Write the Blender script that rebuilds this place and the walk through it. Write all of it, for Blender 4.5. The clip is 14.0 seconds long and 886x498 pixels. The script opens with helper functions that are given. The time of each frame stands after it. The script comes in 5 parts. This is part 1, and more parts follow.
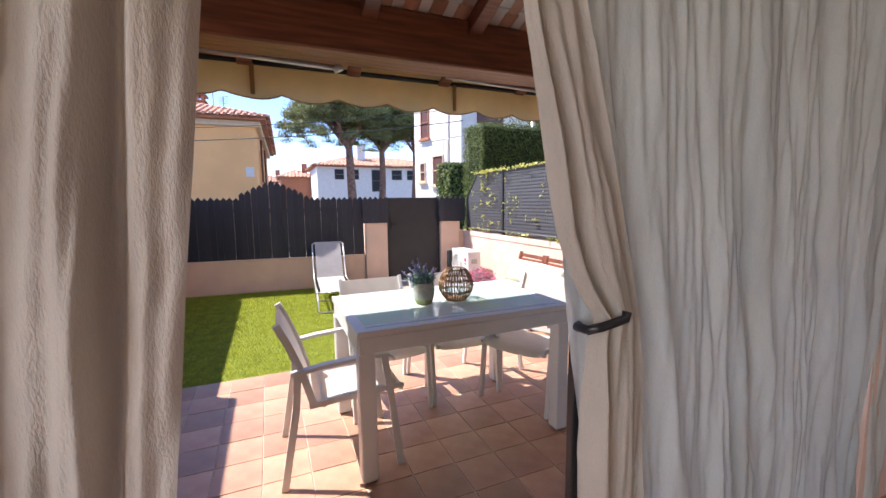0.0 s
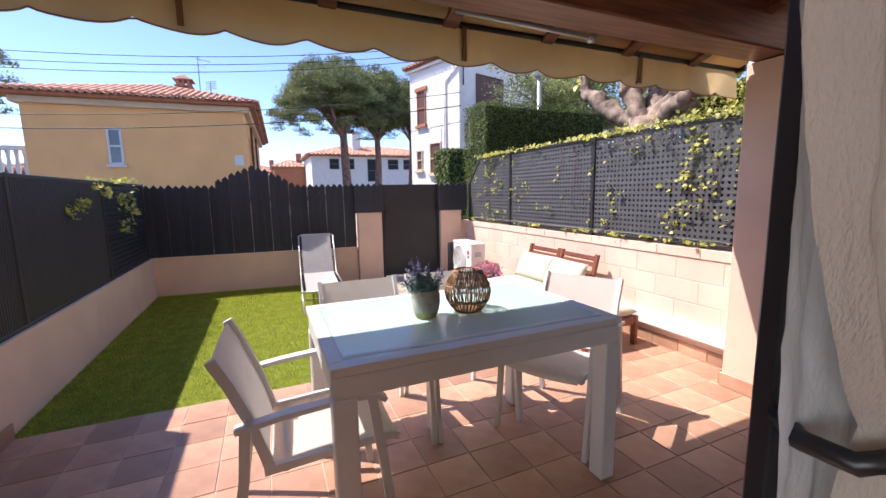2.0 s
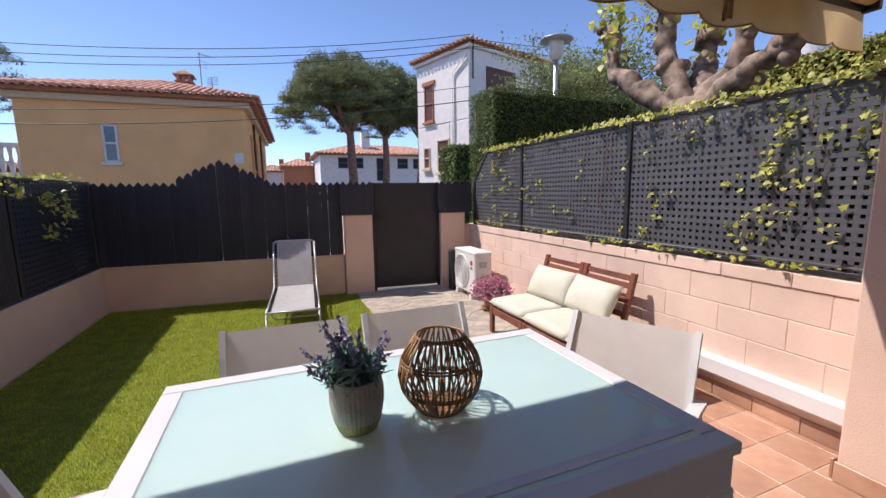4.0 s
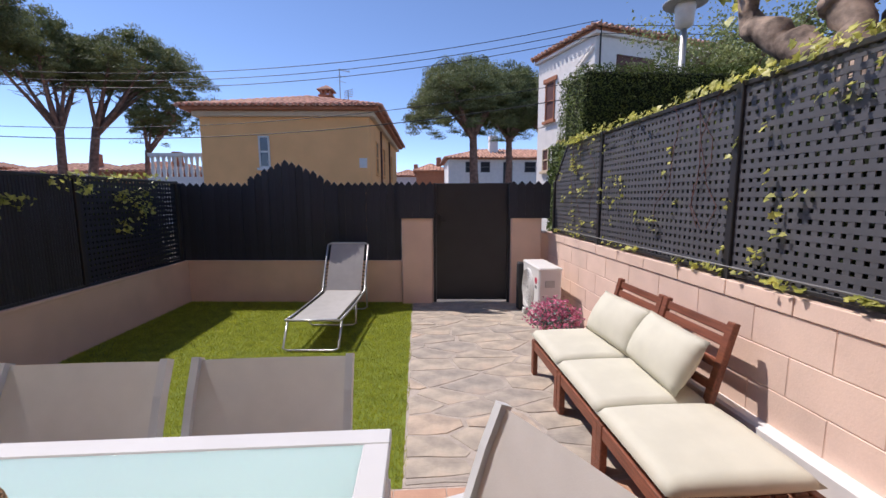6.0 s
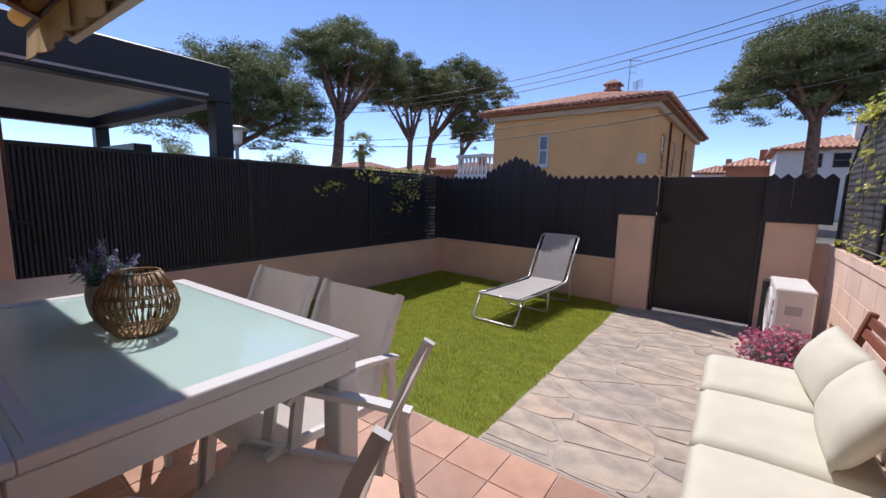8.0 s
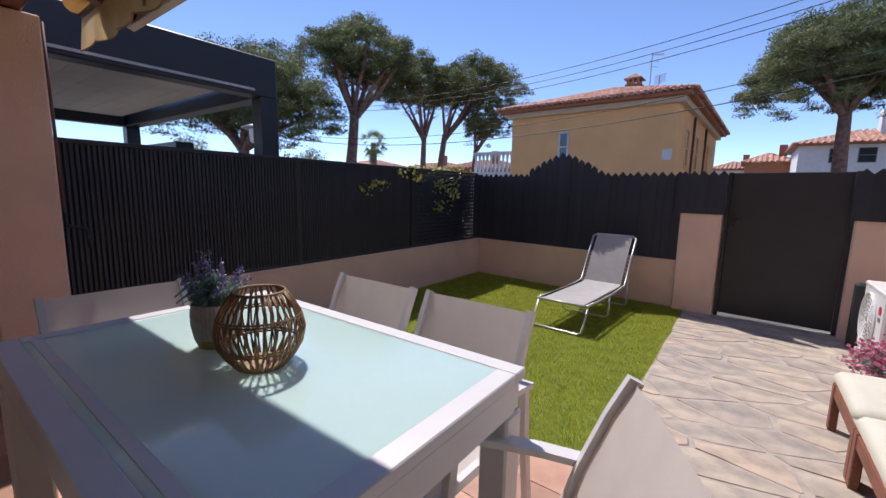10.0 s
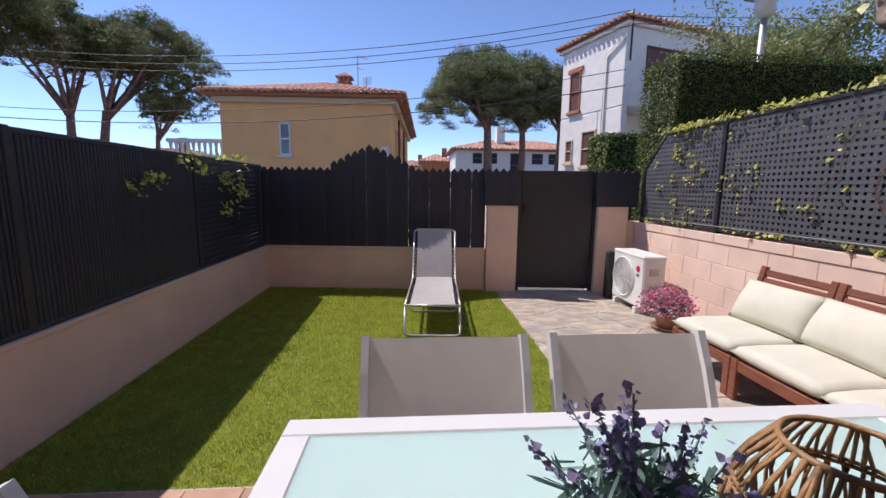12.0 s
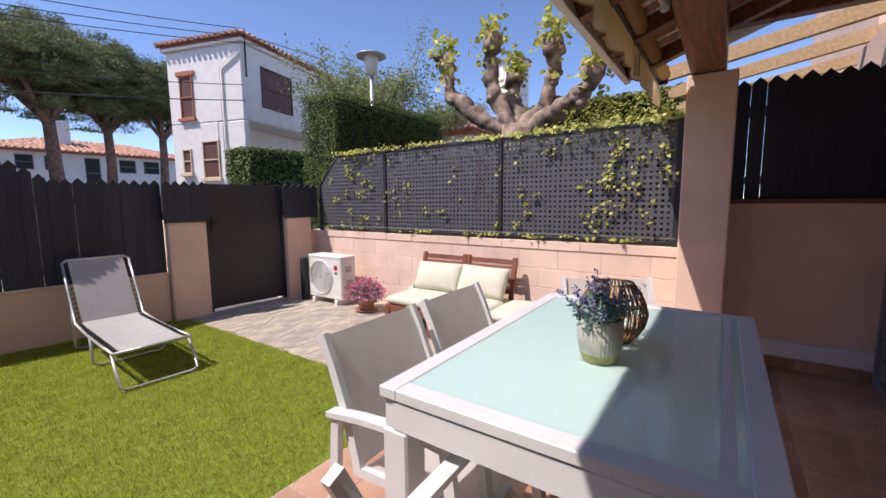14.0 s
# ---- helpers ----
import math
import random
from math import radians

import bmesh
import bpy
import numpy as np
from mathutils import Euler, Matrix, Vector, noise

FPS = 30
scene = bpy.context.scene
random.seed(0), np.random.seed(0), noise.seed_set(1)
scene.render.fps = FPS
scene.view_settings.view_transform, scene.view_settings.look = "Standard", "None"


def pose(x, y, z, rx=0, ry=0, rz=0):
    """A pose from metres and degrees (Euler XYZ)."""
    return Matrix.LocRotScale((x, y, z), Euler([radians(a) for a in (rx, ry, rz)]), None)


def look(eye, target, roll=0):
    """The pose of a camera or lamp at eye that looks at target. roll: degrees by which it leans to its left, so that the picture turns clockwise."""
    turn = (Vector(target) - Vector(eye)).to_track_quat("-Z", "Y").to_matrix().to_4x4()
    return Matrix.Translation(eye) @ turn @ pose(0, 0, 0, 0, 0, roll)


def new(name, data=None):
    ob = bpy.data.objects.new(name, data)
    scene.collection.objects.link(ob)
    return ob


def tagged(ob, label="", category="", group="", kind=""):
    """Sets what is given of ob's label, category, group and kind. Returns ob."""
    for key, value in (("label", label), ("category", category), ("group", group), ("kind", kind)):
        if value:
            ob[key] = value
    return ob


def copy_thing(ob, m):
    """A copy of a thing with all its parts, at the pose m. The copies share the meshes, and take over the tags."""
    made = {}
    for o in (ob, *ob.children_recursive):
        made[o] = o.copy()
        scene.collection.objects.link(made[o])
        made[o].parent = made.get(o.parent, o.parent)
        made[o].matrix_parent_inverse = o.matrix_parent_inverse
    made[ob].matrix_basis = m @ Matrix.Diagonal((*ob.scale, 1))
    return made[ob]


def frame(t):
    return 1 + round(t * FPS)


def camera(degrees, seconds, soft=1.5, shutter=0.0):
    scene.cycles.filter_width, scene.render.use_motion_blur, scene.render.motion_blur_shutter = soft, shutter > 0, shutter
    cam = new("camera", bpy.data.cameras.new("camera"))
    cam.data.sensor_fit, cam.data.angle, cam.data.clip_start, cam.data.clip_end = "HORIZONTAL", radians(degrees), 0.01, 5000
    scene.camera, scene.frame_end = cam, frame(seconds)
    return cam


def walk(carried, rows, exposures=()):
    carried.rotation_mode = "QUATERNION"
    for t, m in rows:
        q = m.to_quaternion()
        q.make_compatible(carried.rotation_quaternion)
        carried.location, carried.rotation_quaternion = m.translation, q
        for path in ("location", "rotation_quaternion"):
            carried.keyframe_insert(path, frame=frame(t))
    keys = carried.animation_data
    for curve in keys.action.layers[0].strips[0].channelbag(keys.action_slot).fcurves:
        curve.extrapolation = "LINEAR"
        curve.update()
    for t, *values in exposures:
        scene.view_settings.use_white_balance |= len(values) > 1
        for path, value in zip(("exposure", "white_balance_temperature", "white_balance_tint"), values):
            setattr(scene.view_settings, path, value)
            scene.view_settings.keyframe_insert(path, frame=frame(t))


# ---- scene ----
cam = camera(95.0, 14.0)
METRES, EYE, TILT, LEAN, TURN = 6.6, 1.374, 0.0, 0.0, -23.1
ROWS = [
    (0.0, 0.0, 0.0, 0.0, -0.08, -6.61, 0.66),
    (0.5, -0.0011, 0.0197, -0.002, -0.13, -7.02, 0.7),
    (1.0, -0.0075, 0.0484, -0.0027, -0.41, -7.49, 0.8),
    (1.5, -0.0106, 0.0652, -0.0038, -0.66, -7.83, 0.88),
    (2.0, -0.0073, 0.0919, -0.0072, -0.52, -7.97, 0.93),
    (2.5, -0.0016, 0.1259, -0.0073, -0.18, -8.0, 0.86),
    (5.0, 0.0548, 0.2837, -0.0088, 5.04, -7.92, 0.79),
    (5.5, 0.0876, 0.3135, -0.0117, 11.24, -7.57, 0.54),
    (6.0, 0.1236, 0.3491, -0.0134, 19.57, -7.23, 0.22),
    (6.5, 0.1626, 0.3772, -0.0162, 29.25, -7.07, -0.27),
    (7.0, 0.1927, 0.3898, -0.0173, 39.7, -7.12, -0.8),
    (7.5, 0.2197, 0.3891, -0.0206, 49.9, -7.45, -1.24),
    (8.0, 0.2434, 0.3994, -0.0218, 58.67, -7.94, -1.5),
    (8.2, 0.2558, 0.4044, -0.0209, 61.4, -8.19, -1.42),
    (10.3, 0.1501, 0.3447, -0.0225, 58.8, -8.25, -1.0),
    (10.5, 0.1295, 0.3351, -0.021, 55.37, -8.26, -0.94),
    (11.0, 0.0746, 0.3125, -0.0215, 45.53, -8.25, -0.85),
    (11.5, 0.0201, 0.2973, -0.0228, 33.23, -8.3, -0.71),
    (12.0, -0.0303, 0.299, -0.0223, 19.07, -8.41, -0.61),
    (12.5, -0.0748, 0.2845, -0.0215, 4.1, -8.41, -0.56),
    (13.0, -0.1082, 0.2805, -0.0249, -10.39, -8.04, -0.3),
    (13.5, -0.1332, 0.2725, -0.0211, -22.75, -7.48, 0.12),
    (14.0, -0.168, 0.2502, -0.0204, -32.23, -6.74, 0.54),
]
EXPOSURES = [(0.0, 1.62, 6400, 17), (1.0, 1.42, 6400, 17), (1.5, 1.38, 6450, 18), (2.5, 1.16, 6500, 19), (4.8, 0.5, 6450, 19), (8.0, 0.42, 6300, 19), (10.5, 0.5, 6300, 20), (12.0, 0.5, 6350, 20), (14.0, 0.68, 6500, 20)]
walk(cam, [(t, pose(0, 0, EYE, TILT, LEAN, TURN) @ pose(METRES * x, METRES * y, METRES * z, 90 + pitch, roll, yaw)) for t, x, y, z, yaw, pitch, roll in ROWS], exposures=EXPOSURES)
SKY, SUN_POWER, ROOM_LIGHT = 0.15, 3.5, 32

# ---- world and sun ----
SUN = Vector((-0.54, 0.34, 1.0)).normalized()          # towards the sun
world = bpy.data.worlds.new("world")
scene.world = world
world.use_nodes = True
wn = world.node_tree
sky = wn.nodes.new("ShaderNodeTexSky")
sky.sky_type, sky.sun_disc = "NISHITA", False
sky.sun_elevation, sky.sun_rotation = math.asin(SUN.z), math.atan2(SUN.x, SUN.y)
sky.altitude = 2200
sky.air_density, sky.dust_density, sky.ozone_density = 0.78, 0.0, 3.4
wn.links.new(sky.outputs[0], wn.nodes["Background"].inputs[0])
wn.nodes["Background"].inputs[1].default_value = SKY
sun_data = bpy.data.lights.new("sun", "SUN")
sun_data.energy, sun_data.angle, sun_data.color = SUN_POWER, radians(0.53), (1.0, 0.95, 0.86)
sun_ob = new("sun", sun_data)
sun_ob.matrix_world = look(SUN * 40, (0, 0, 0))

room_fill = bpy.data.lights.new("room_fill_lamp", "AREA")       # fill lamp added to brighten the curtains, in an invented side opening
room_fill.shape, room_fill.size, room_fill.size_y, room_fill.energy, room_fill.color = "RECTANGLE", 2.6, 1.9, ROOM_LIGHT, (0.93, 0.96, 1.0)
new("room_fill_lamp", room_fill).matrix_world = look((-3.24, -1.5, 1.35), (0, -1.5, 1.35))

# ---- materials ----
def mat(name, color, rough=0.6, metal=0.0, var=0.15, scale=6.0, bump=0.0, bscale=60.0, rnd=0.0, hue=None,
        trans=0.0, stretch=(1, 1, 1), spec=0.5, fine=0.0):
    """A surface with two scales of colour variation, fine relief and a little difference from piece to piece."""
    m = bpy.data.materials.new(name)
    m.use_nodes = True
    n, l = m.node_tree.nodes, m.node_tree.links
    b = n["Principled BSDF"]
    b.inputs["Roughness"].default_value = rough
    b.inputs["Metallic"].default_value = metal
    b.inputs["Specular IOR Level"].default_value = spec
    tc = n.new("ShaderNodeTexCoord")
    mp = n.new("ShaderNodeMapping")
    mp.inputs["Scale"].default_value = stretch
    l.new(tc.outputs["Object"], mp.inputs["Vector"])
    t1 = n.new("ShaderNodeTexNoise")
    t1.inputs["Scale"].default_value, t1.inputs["Detail"].default_value = scale, 8
    l.new(mp.outputs[0], t1.inputs["Vector"])
    t2 = n.new("ShaderNodeTexNoise")
    t2.inputs["Scale"].default_value, t2.inputs["Detail"].default_value = bscale, 3
    l.new(mp.outputs[0], t2.inputs["Vector"])
    dark = [v * (1 - var) for v in color]
    light = [min(1.0, v * (1 + var)) for v in (hue or color)]
    ramp = n.new("ShaderNodeValToRGB")
    ramp.color_ramp.elements[0].position, ramp.color_ramp.elements[1].position = 0.32, 0.68
    ramp.color_ramp.elements[0].color, ramp.color_ramp.elements[1].color = (*dark, 1), (*light, 1)
    l.new(t1.outputs["Fac"], ramp.inputs[0])
    hs = n.new("ShaderNodeHueSaturation")
    l.new(ramp.outputs[0], hs.inputs["Color"])
    mr = n.new("ShaderNodeMapRange")
    mr.inputs["To Min"].default_value, mr.inputs["To Max"].default_value = 1 - fine, 1 + fine
    l.new(t2.outputs["Fac"], mr.inputs[0])
    info = n.new("ShaderNodeObjectInfo")
    mr2 = n.new("ShaderNodeMapRange")
    mr2.inputs["To Min"].default_value, mr2.inputs["To Max"].default_value = 1 - rnd, 1 + rnd
    l.new(info.outputs["Random"], mr2.inputs[0])
    mul = n.new("ShaderNodeMath")
    mul.operation = "MULTIPLY"
    l.new(mr.outputs[0], mul.inputs[0]), l.new(mr2.outputs[0], mul.inputs[1])
    l.new(mul.outputs[0], hs.inputs["Value"])
    l.new(hs.outputs[0], b.inputs["Base Color"])
    if bump:
        bp = n.new("ShaderNodeBump")
        bp.inputs["Strength"].default_value, bp.inputs["Distance"].default_value = bump, 0.004
        l.new(t2.outputs["Fac"], bp.inputs["Height"])
        l.new(bp.outputs[0], b.inputs["Normal"])
    if trans:
        tr = n.new("ShaderNodeBsdfTranslucent")
        l.new(hs.outputs[0], tr.inputs["Color"])
        mix = n.new("ShaderNodeMixShader")
        mix.inputs[0].default_value = trans
        l.new(b.outputs[0], mix.inputs[1]), l.new(tr.outputs[0], mix.inputs[2])
        l.new(mix.outputs[0], n["Material Output"].inputs["Surface"])
    return m


def glass(name, color, rough=0.02):
    m = bpy.data.materials.new(name)
    m.use_nodes = True
    b = m.node_tree.nodes["Principled BSDF"]
    b.inputs["Base Color"].default_value = (*color, 1)
    b.inputs["Roughness"].default_value = rough
    b.inputs["Transmission Weight"].default_value = 1.0
    return m


def slate(name):
    """Split flagstone: grey, tan and rusty pieces with clouded stains and a cleft, layered top."""
    m = mat(name, (0.34, 0.30, 0.26), 0.72, var=0.2, scale=6, rnd=0.10, hue=(0.43, 0.37, 0.30), fine=0.10, bscale=55)
    n, l = m.node_tree.nodes, m.node_tree.links
    b = n["Principled BSDF"]
    src = b.inputs["Base Color"].links[0].from_socket
    info = n.new("ShaderNodeObjectInfo")
    tint = n.new("ShaderNodeValToRGB")
    e = tint.color_ramp.elements
    e[0].color, e[1].color = (0.97, 0.98, 1.0, 1), (1.03, 1.0, 0.95, 1)
    e[1].position = 0.55
    e.new(0.85).color = (1.0, 0.98, 0.94, 1)
    e.new(1.0).color = (1.10, 0.97, 0.87, 1)
    l.new(info.outputs["Random"], tint.inputs[0])
    mix = n.new("ShaderNodeMixRGB")
    mix.blend_type, mix.inputs[0].default_value = "MULTIPLY", 1.0
    l.new(src, mix.inputs[1]), l.new(tint.outputs[0], mix.inputs[2])
    tc = n.new("ShaderNodeTexCoord")
    rust = n.new("ShaderNodeTexNoise")
    rust.inputs["Scale"].default_value, rust.inputs["Detail"].default_value = 3.1, 6
    l.new(tc.outputs["Object"], rust.inputs["Vector"])
    rr_ = n.new("ShaderNodeMapRange")
    rr_.inputs["From Min"].default_value, rr_.inputs["From Max"].default_value = 0.56, 0.74
    rr_.inputs["To Max"].default_value = 0.55
    l.new(rust.outputs["Fac"], rr_.inputs[0])
    mix2 = n.new("ShaderNodeMixRGB")
    mix2.inputs[2].default_value = (0.43, 0.29, 0.21, 1)
    l.new(rr_.outputs[0], mix2.inputs[0]), l.new(mix.outputs[0], mix2.inputs[1])
    l.new(mix2.outputs[0], b.inputs["Base Color"])
    mp = n.new("ShaderNodeMapping")
    mp.inputs["Scale"].default_value, mp.inputs["Rotation"].default_value = (2.0, 7.0, 1.0), (0, 0, 0.2)
    l.new(tc.outputs["Object"], mp.inputs["Vector"])
    cleft = n.new("ShaderNodeTexNoise")
    cleft.inputs["Scale"].default_value, cleft.inputs["Detail"].default_value, cleft.inputs["Distortion"].default_value = 2.2, 9, 0.8
    l.new(mp.outputs[0], cleft.inputs["Vector"])
    bp = n.new("ShaderNodeBump")
    bp.inputs["Strength"].default_value, bp.inputs["Distance"].default_value = 0.8, 0.009
    l.new(cleft.outputs["Fac"], bp.inputs["Height"]), l.new(bp.outputs[0], b.inputs["Normal"])
    return m


PEACH = mat("peach_render", (0.76, 0.54, 0.42), 0.85, var=0.06, scale=3, bump=0.35, bscale=140, fine=0.05)
BLOCK = mat("peach_block", (0.76, 0.56, 0.45), 0.8, var=0.06, scale=4, bump=0.22, bscale=110, rnd=0.05, fine=0.06)
JOINT = mat("peach_joint", (0.68, 0.48, 0.38), 0.9, var=0.08, scale=8, bump=0.4)
WHITE = mat("white_masonry_paint", (0.72, 0.71, 0.69), 0.7, var=0.05, scale=5, bump=0.2)
TERRA = mat("terracotta_tile", (0.43, 0.225, 0.15), 0.4, var=0.16, scale=4, bump=0.2, bscale=90, rnd=0.2, hue=(0.48, 0.29, 0.19), fine=0.07)
GROUT = mat("grey_grout", (0.50, 0.40, 0.34), 0.9, var=0.15, scale=20, bump=0.4)
STONE = slate("flagstone")
MORTAR = mat("mortar", (0.41, 0.35, 0.295), 0.9, var=0.16, scale=9, bump=0.6, bscale=50, fine=0.14)
SOIL = mat("turf_backing", (0.15, 0.19, 0.018), 0.95, var=0.25, scale=25, bump=0.4)
BLADE = mat("turf_blade", (0.37, 0.42, 0.03), 0.6, var=0.22, scale=9, trans=0.4, hue=(0.44, 0.45, 0.045))
DARKWOOD = mat("anthracite_paint", (0.022, 0.025, 0.038), 0.5, var=0.15, scale=5, bump=0.25, bscale=50, rnd=0.16, stretch=(6, 6, 1))
DARKMETAL = mat("anthracite_metal", (0.026, 0.025, 0.028), 0.45, var=0.1, scale=4, rnd=0.05)
PVC = mat("grey_lattice", (0.095, 0.095, 0.105), 0.45, var=0.1, scale=6, rnd=0.06)
NAVY = mat("blue_grey_aluminium", (0.018, 0.023, 0.034), 0.4, var=0.06, scale=3)
ALU = mat("white_powder_coat", (0.66, 0.655, 0.645), 0.38, var=0.03, scale=8, bump=0.05, bscale=300)
MESHFAB = mat("white_textilene", (0.74, 0.72, 0.68), 0.7, var=0.04, scale=10, bump=0.35, bscale=500, trans=0.45, fine=0.04)
LOUNGEFAB = mat("grey_textilene", (0.50, 0.48, 0.46), 0.7, var=0.05, scale=12, bump=0.3, bscale=500, trans=0.2, fine=0.04)
STEEL = mat("pale_steel_tube", (0.55, 0.54, 0.52), 0.35, metal=0.5, var=0.05)
CORD = mat("black_cord", (0.02, 0.02, 0.022), 0.7)
FROST = mat("frosted_green_glass", (0.48, 0.70, 0.645), 0.08, var=0.02, scale=3, spec=0.4)
fb = FROST.node_tree.nodes["Principled BSDF"]                # light spreads a few centimetres inside the frosted pane
fb.inputs["Subsurface Weight"].default_value, fb.inputs["Subsurface Scale"].default_value = 0.7, 0.05
fb.inputs["Subsurface Radius"].default_value = (1.0, 1.0, 1.0)
TEAK = mat("stained_wood", (0.20, 0.065, 0.035), 0.5, var=0.3, scale=6, bump=0.3, bscale=50, stretch=(10, 1, 10), rnd=0.12)
BEAM = mat("varnished_beam", (0.13, 0.042, 0.020), 0.4, var=0.35, scale=5, bump=0.25, bscale=40, stretch=(0.6, 8, 8), hue=(0.19, 0.066, 0.03))
CREAM = mat("cream_canvas", (0.60, 0.575, 0.465), 0.85, var=0.05, scale=7, bump=0.3, bscale=350, fine=0.03)
AWNING = mat("ochre_awning", (0.70, 0.52, 0.28), 0.8, var=0.06, scale=6, bump=0.25, bscale=300, trans=0.68)
AWNSEAM = mat("awning_seam", (0.33, 0.20, 0.09), 0.8, var=0.05)
DRAPE = mat("beige_linen", (0.585, 0.525, 0.435), 0.9, var=0.10, scale=5, bump=0.8, bscale=260, trans=0.35, fine=0.06, stretch=(1, 1, 0.4))
SHEER = mat("white_linen", (0.74, 0.765, 0.71), 0.9, var=0.06, scale=5, bump=0.5, bscale=220, trans=0.5, fine=0.06, stretch=(1, 1, 0.4))
BLACK = mat("black_aluminium", (0.012, 0.011, 0.012), 0.35, var=0.1)
RATTAN = mat("rattan", (0.30, 0.165, 0.07), 0.5, var=0.35, scale=40, bump=0.4, bscale=200)
POT = mat("ribbed_cement", (0.42, 0.41, 0.38), 0.8, var=0.2, scale=18, bump=0.5, bscale=80, hue=(0.46, 0.44, 0.36))
POTBASE = mat("lichen_cement", (0.32, 0.30, 0.12), 0.85, var=0.25, scale=30, bump=0.4)
LAVENDER = mat("lavender_flower", (0.23, 0.20, 0.40), 0.7, var=0.4, scale=60, hue=(0.30, 0.26, 0.44))
SAGE = mat("lavender_leaf", (0.13, 0.23, 0.19), 0.6, var=0.4, scale=40, trans=0.25, hue=(0.20, 0.31, 0.27))
PINK = mat("pink_flower", (0.52, 0.07, 0.20), 0.6, var=0.4, scale=40, trans=0.3, hue=(0.66, 0.24, 0.34))
LEAF = mat("ivy_leaf", (0.32, 0.38, 0.05), 0.45, var=0.45, scale=14, trans=0.45, hue=(0.58, 0.56, 0.15))
HEDGE = mat("hedge_leaf", (0.06, 0.10, 0.013), 0.6, var=0.4, scale=9, trans=0.15, hue=(0.115, 0.155, 0.025))
# yellow-green leaf, made brighter to carry the sunlight in its colour
SUNHEDGE = mat("sunlit_hedge_leaf", (0.20, 0.22, 0.025), 0.6, var=0.35, scale=7, trans=0.2, hue=(0.29, 0.28, 0.05))
# near-black colour that paints the shade between hedge leaves
HEDGESHADE = mat("hedge_painted_shade", (0.014, 0.024, 0.006), 0.9)
NEEDLE = mat("pine_needle", (0.105, 0.135, 0.05), 0.6, var=0.35, scale=0.9, trans=0.3, hue=(0.19, 0.215, 0.085))
OLIVE = mat("olive_leaf", (0.20, 0.25, 0.08), 0.6, var=0.35, scale=2, trans=0.35, hue=(0.29, 0.32, 0.13))
BARK = mat("pine_bark", (0.24, 0.15, 0.12), 0.9, var=0.4, scale=5, bump=0.8, bscale=18)
PLANEBARK = mat("plane_bark", (0.12, 0.078, 0.06), 0.85, var=0.5, scale=8, bump=1.0, bscale=30, hue=(0.27, 0.20, 0.15), fine=0.3)
OCHRE = mat("ochre_render", (0.90, 0.50, 0.215), 0.9, var=0.05, scale=1.2, bump=0.2, bscale=60)
CORNICE = mat("pale_cornice", (0.66, 0.52, 0.36), 0.85, var=0.05)
ROOFTILE = mat("clay_roof_tile", (0.40, 0.19, 0.12), 0.8, var=0.3, scale=2.5, bump=0.4, bscale=30, rnd=0.18, hue=(0.48, 0.27, 0.19))
WHITEWALL = mat("rough_white_render", (0.80, 0.76, 0.72), 0.9, var=0.05, scale=3, bump=0.9, bscale=14)
SHUTTER = mat("brown_shutter", (0.13, 0.055, 0.045), 0.6, var=0.12, scale=4)
PANE = mat("dark_window", (0.10, 0.12, 0.14), 0.12, var=0.2, scale=2, spec=0.8)
SILL = mat("brick_lintel", (0.42, 0.17, 0.09), 0.8, var=0.15)
BOARD = mat("white_roof_board", (0.72, 0.70, 0.66), 0.75, var=0.06, scale=4, bump=0.2)
SANDWOOD = mat("pale_pine_beam", (0.46, 0.30, 0.15), 0.6, var=0.2, scale=5, stretch=(8, 1, 8))
GALV = mat("galvanised_steel", (0.45, 0.45, 0.44), 0.45, metal=0.6, var=0.1)
LAMPSHADE = mat("white_lamp_cover", (0.72, 0.70, 0.66), 0.4)
ACWHITE = mat("white_plastic", (0.74, 0.73, 0.70), 0.4, var=0.03, scale=5)
ACGREY = mat("grey_grille", (0.42, 0.42, 0.41), 0.5)
RED = mat("crimson_badge", (0.50, 0.015, 0.06), 0.4)
GREYMARK = mat("grey_badge", (0.2, 0.2, 0.2), 0.5)
PLASTER = mat("indoor_plaster", (0.72, 0.69, 0.64), 0.9, var=0.04)
ASPHALT = mat("street_ground", (0.13, 0.12, 0.11), 0.95, var=0.2, scale=0.6, bump=0.5, bscale=20)
CABLE = mat("cable_black", (0.03, 0.03, 0.03), 0.6)
CLEAR = glass("clear_glass", (0.95, 0.97, 0.96))


# ---- shape helpers ----
def put(name, bm_or_mesh, material, parent=None, smooth=False, m=None):
    if isinstance(bm_or_mesh, bmesh.types.BMesh):
        me = bpy.data.meshes.new(name)
        bm_or_mesh.to_mesh(me)
        bm_or_mesh.free()
    else:
        me = bm_or_mesh
    if material and not me.materials:
        me.materials.append(material)
    if smooth:
        me.polygons.foreach_set("use_smooth", [True] * len(me.polygons))
    ob = new(name, me)
    if parent:
        ob.parent = parent
    if m is not None:
        ob.matrix_basis = m
    return ob


def add_box(bm, lo, hi, bevel=0.0, m=None):
    lo, hi = Vector(lo), Vector(hi)
    r = bmesh.ops.create_cube(bm, size=1.0, matrix=Matrix.LocRotScale((lo + hi) / 2, None, hi - lo))
    if m is not None:
        bmesh.ops.transform(bm, matrix=m, verts=r["verts"])
    if bevel:
        edges = list({e for v in r["verts"] for e in v.link_edges})
        bmesh.ops.bevel(bm, geom=edges, offset=bevel, segments=1, affect="EDGES", profile=0.5)


def box(name, lo, hi, material, parent=None, bevel=0.004, m=None):
    bm = bmesh.new()
    add_box(bm, lo, hi, bevel)
    return put(name, bm, material, parent, m=m)


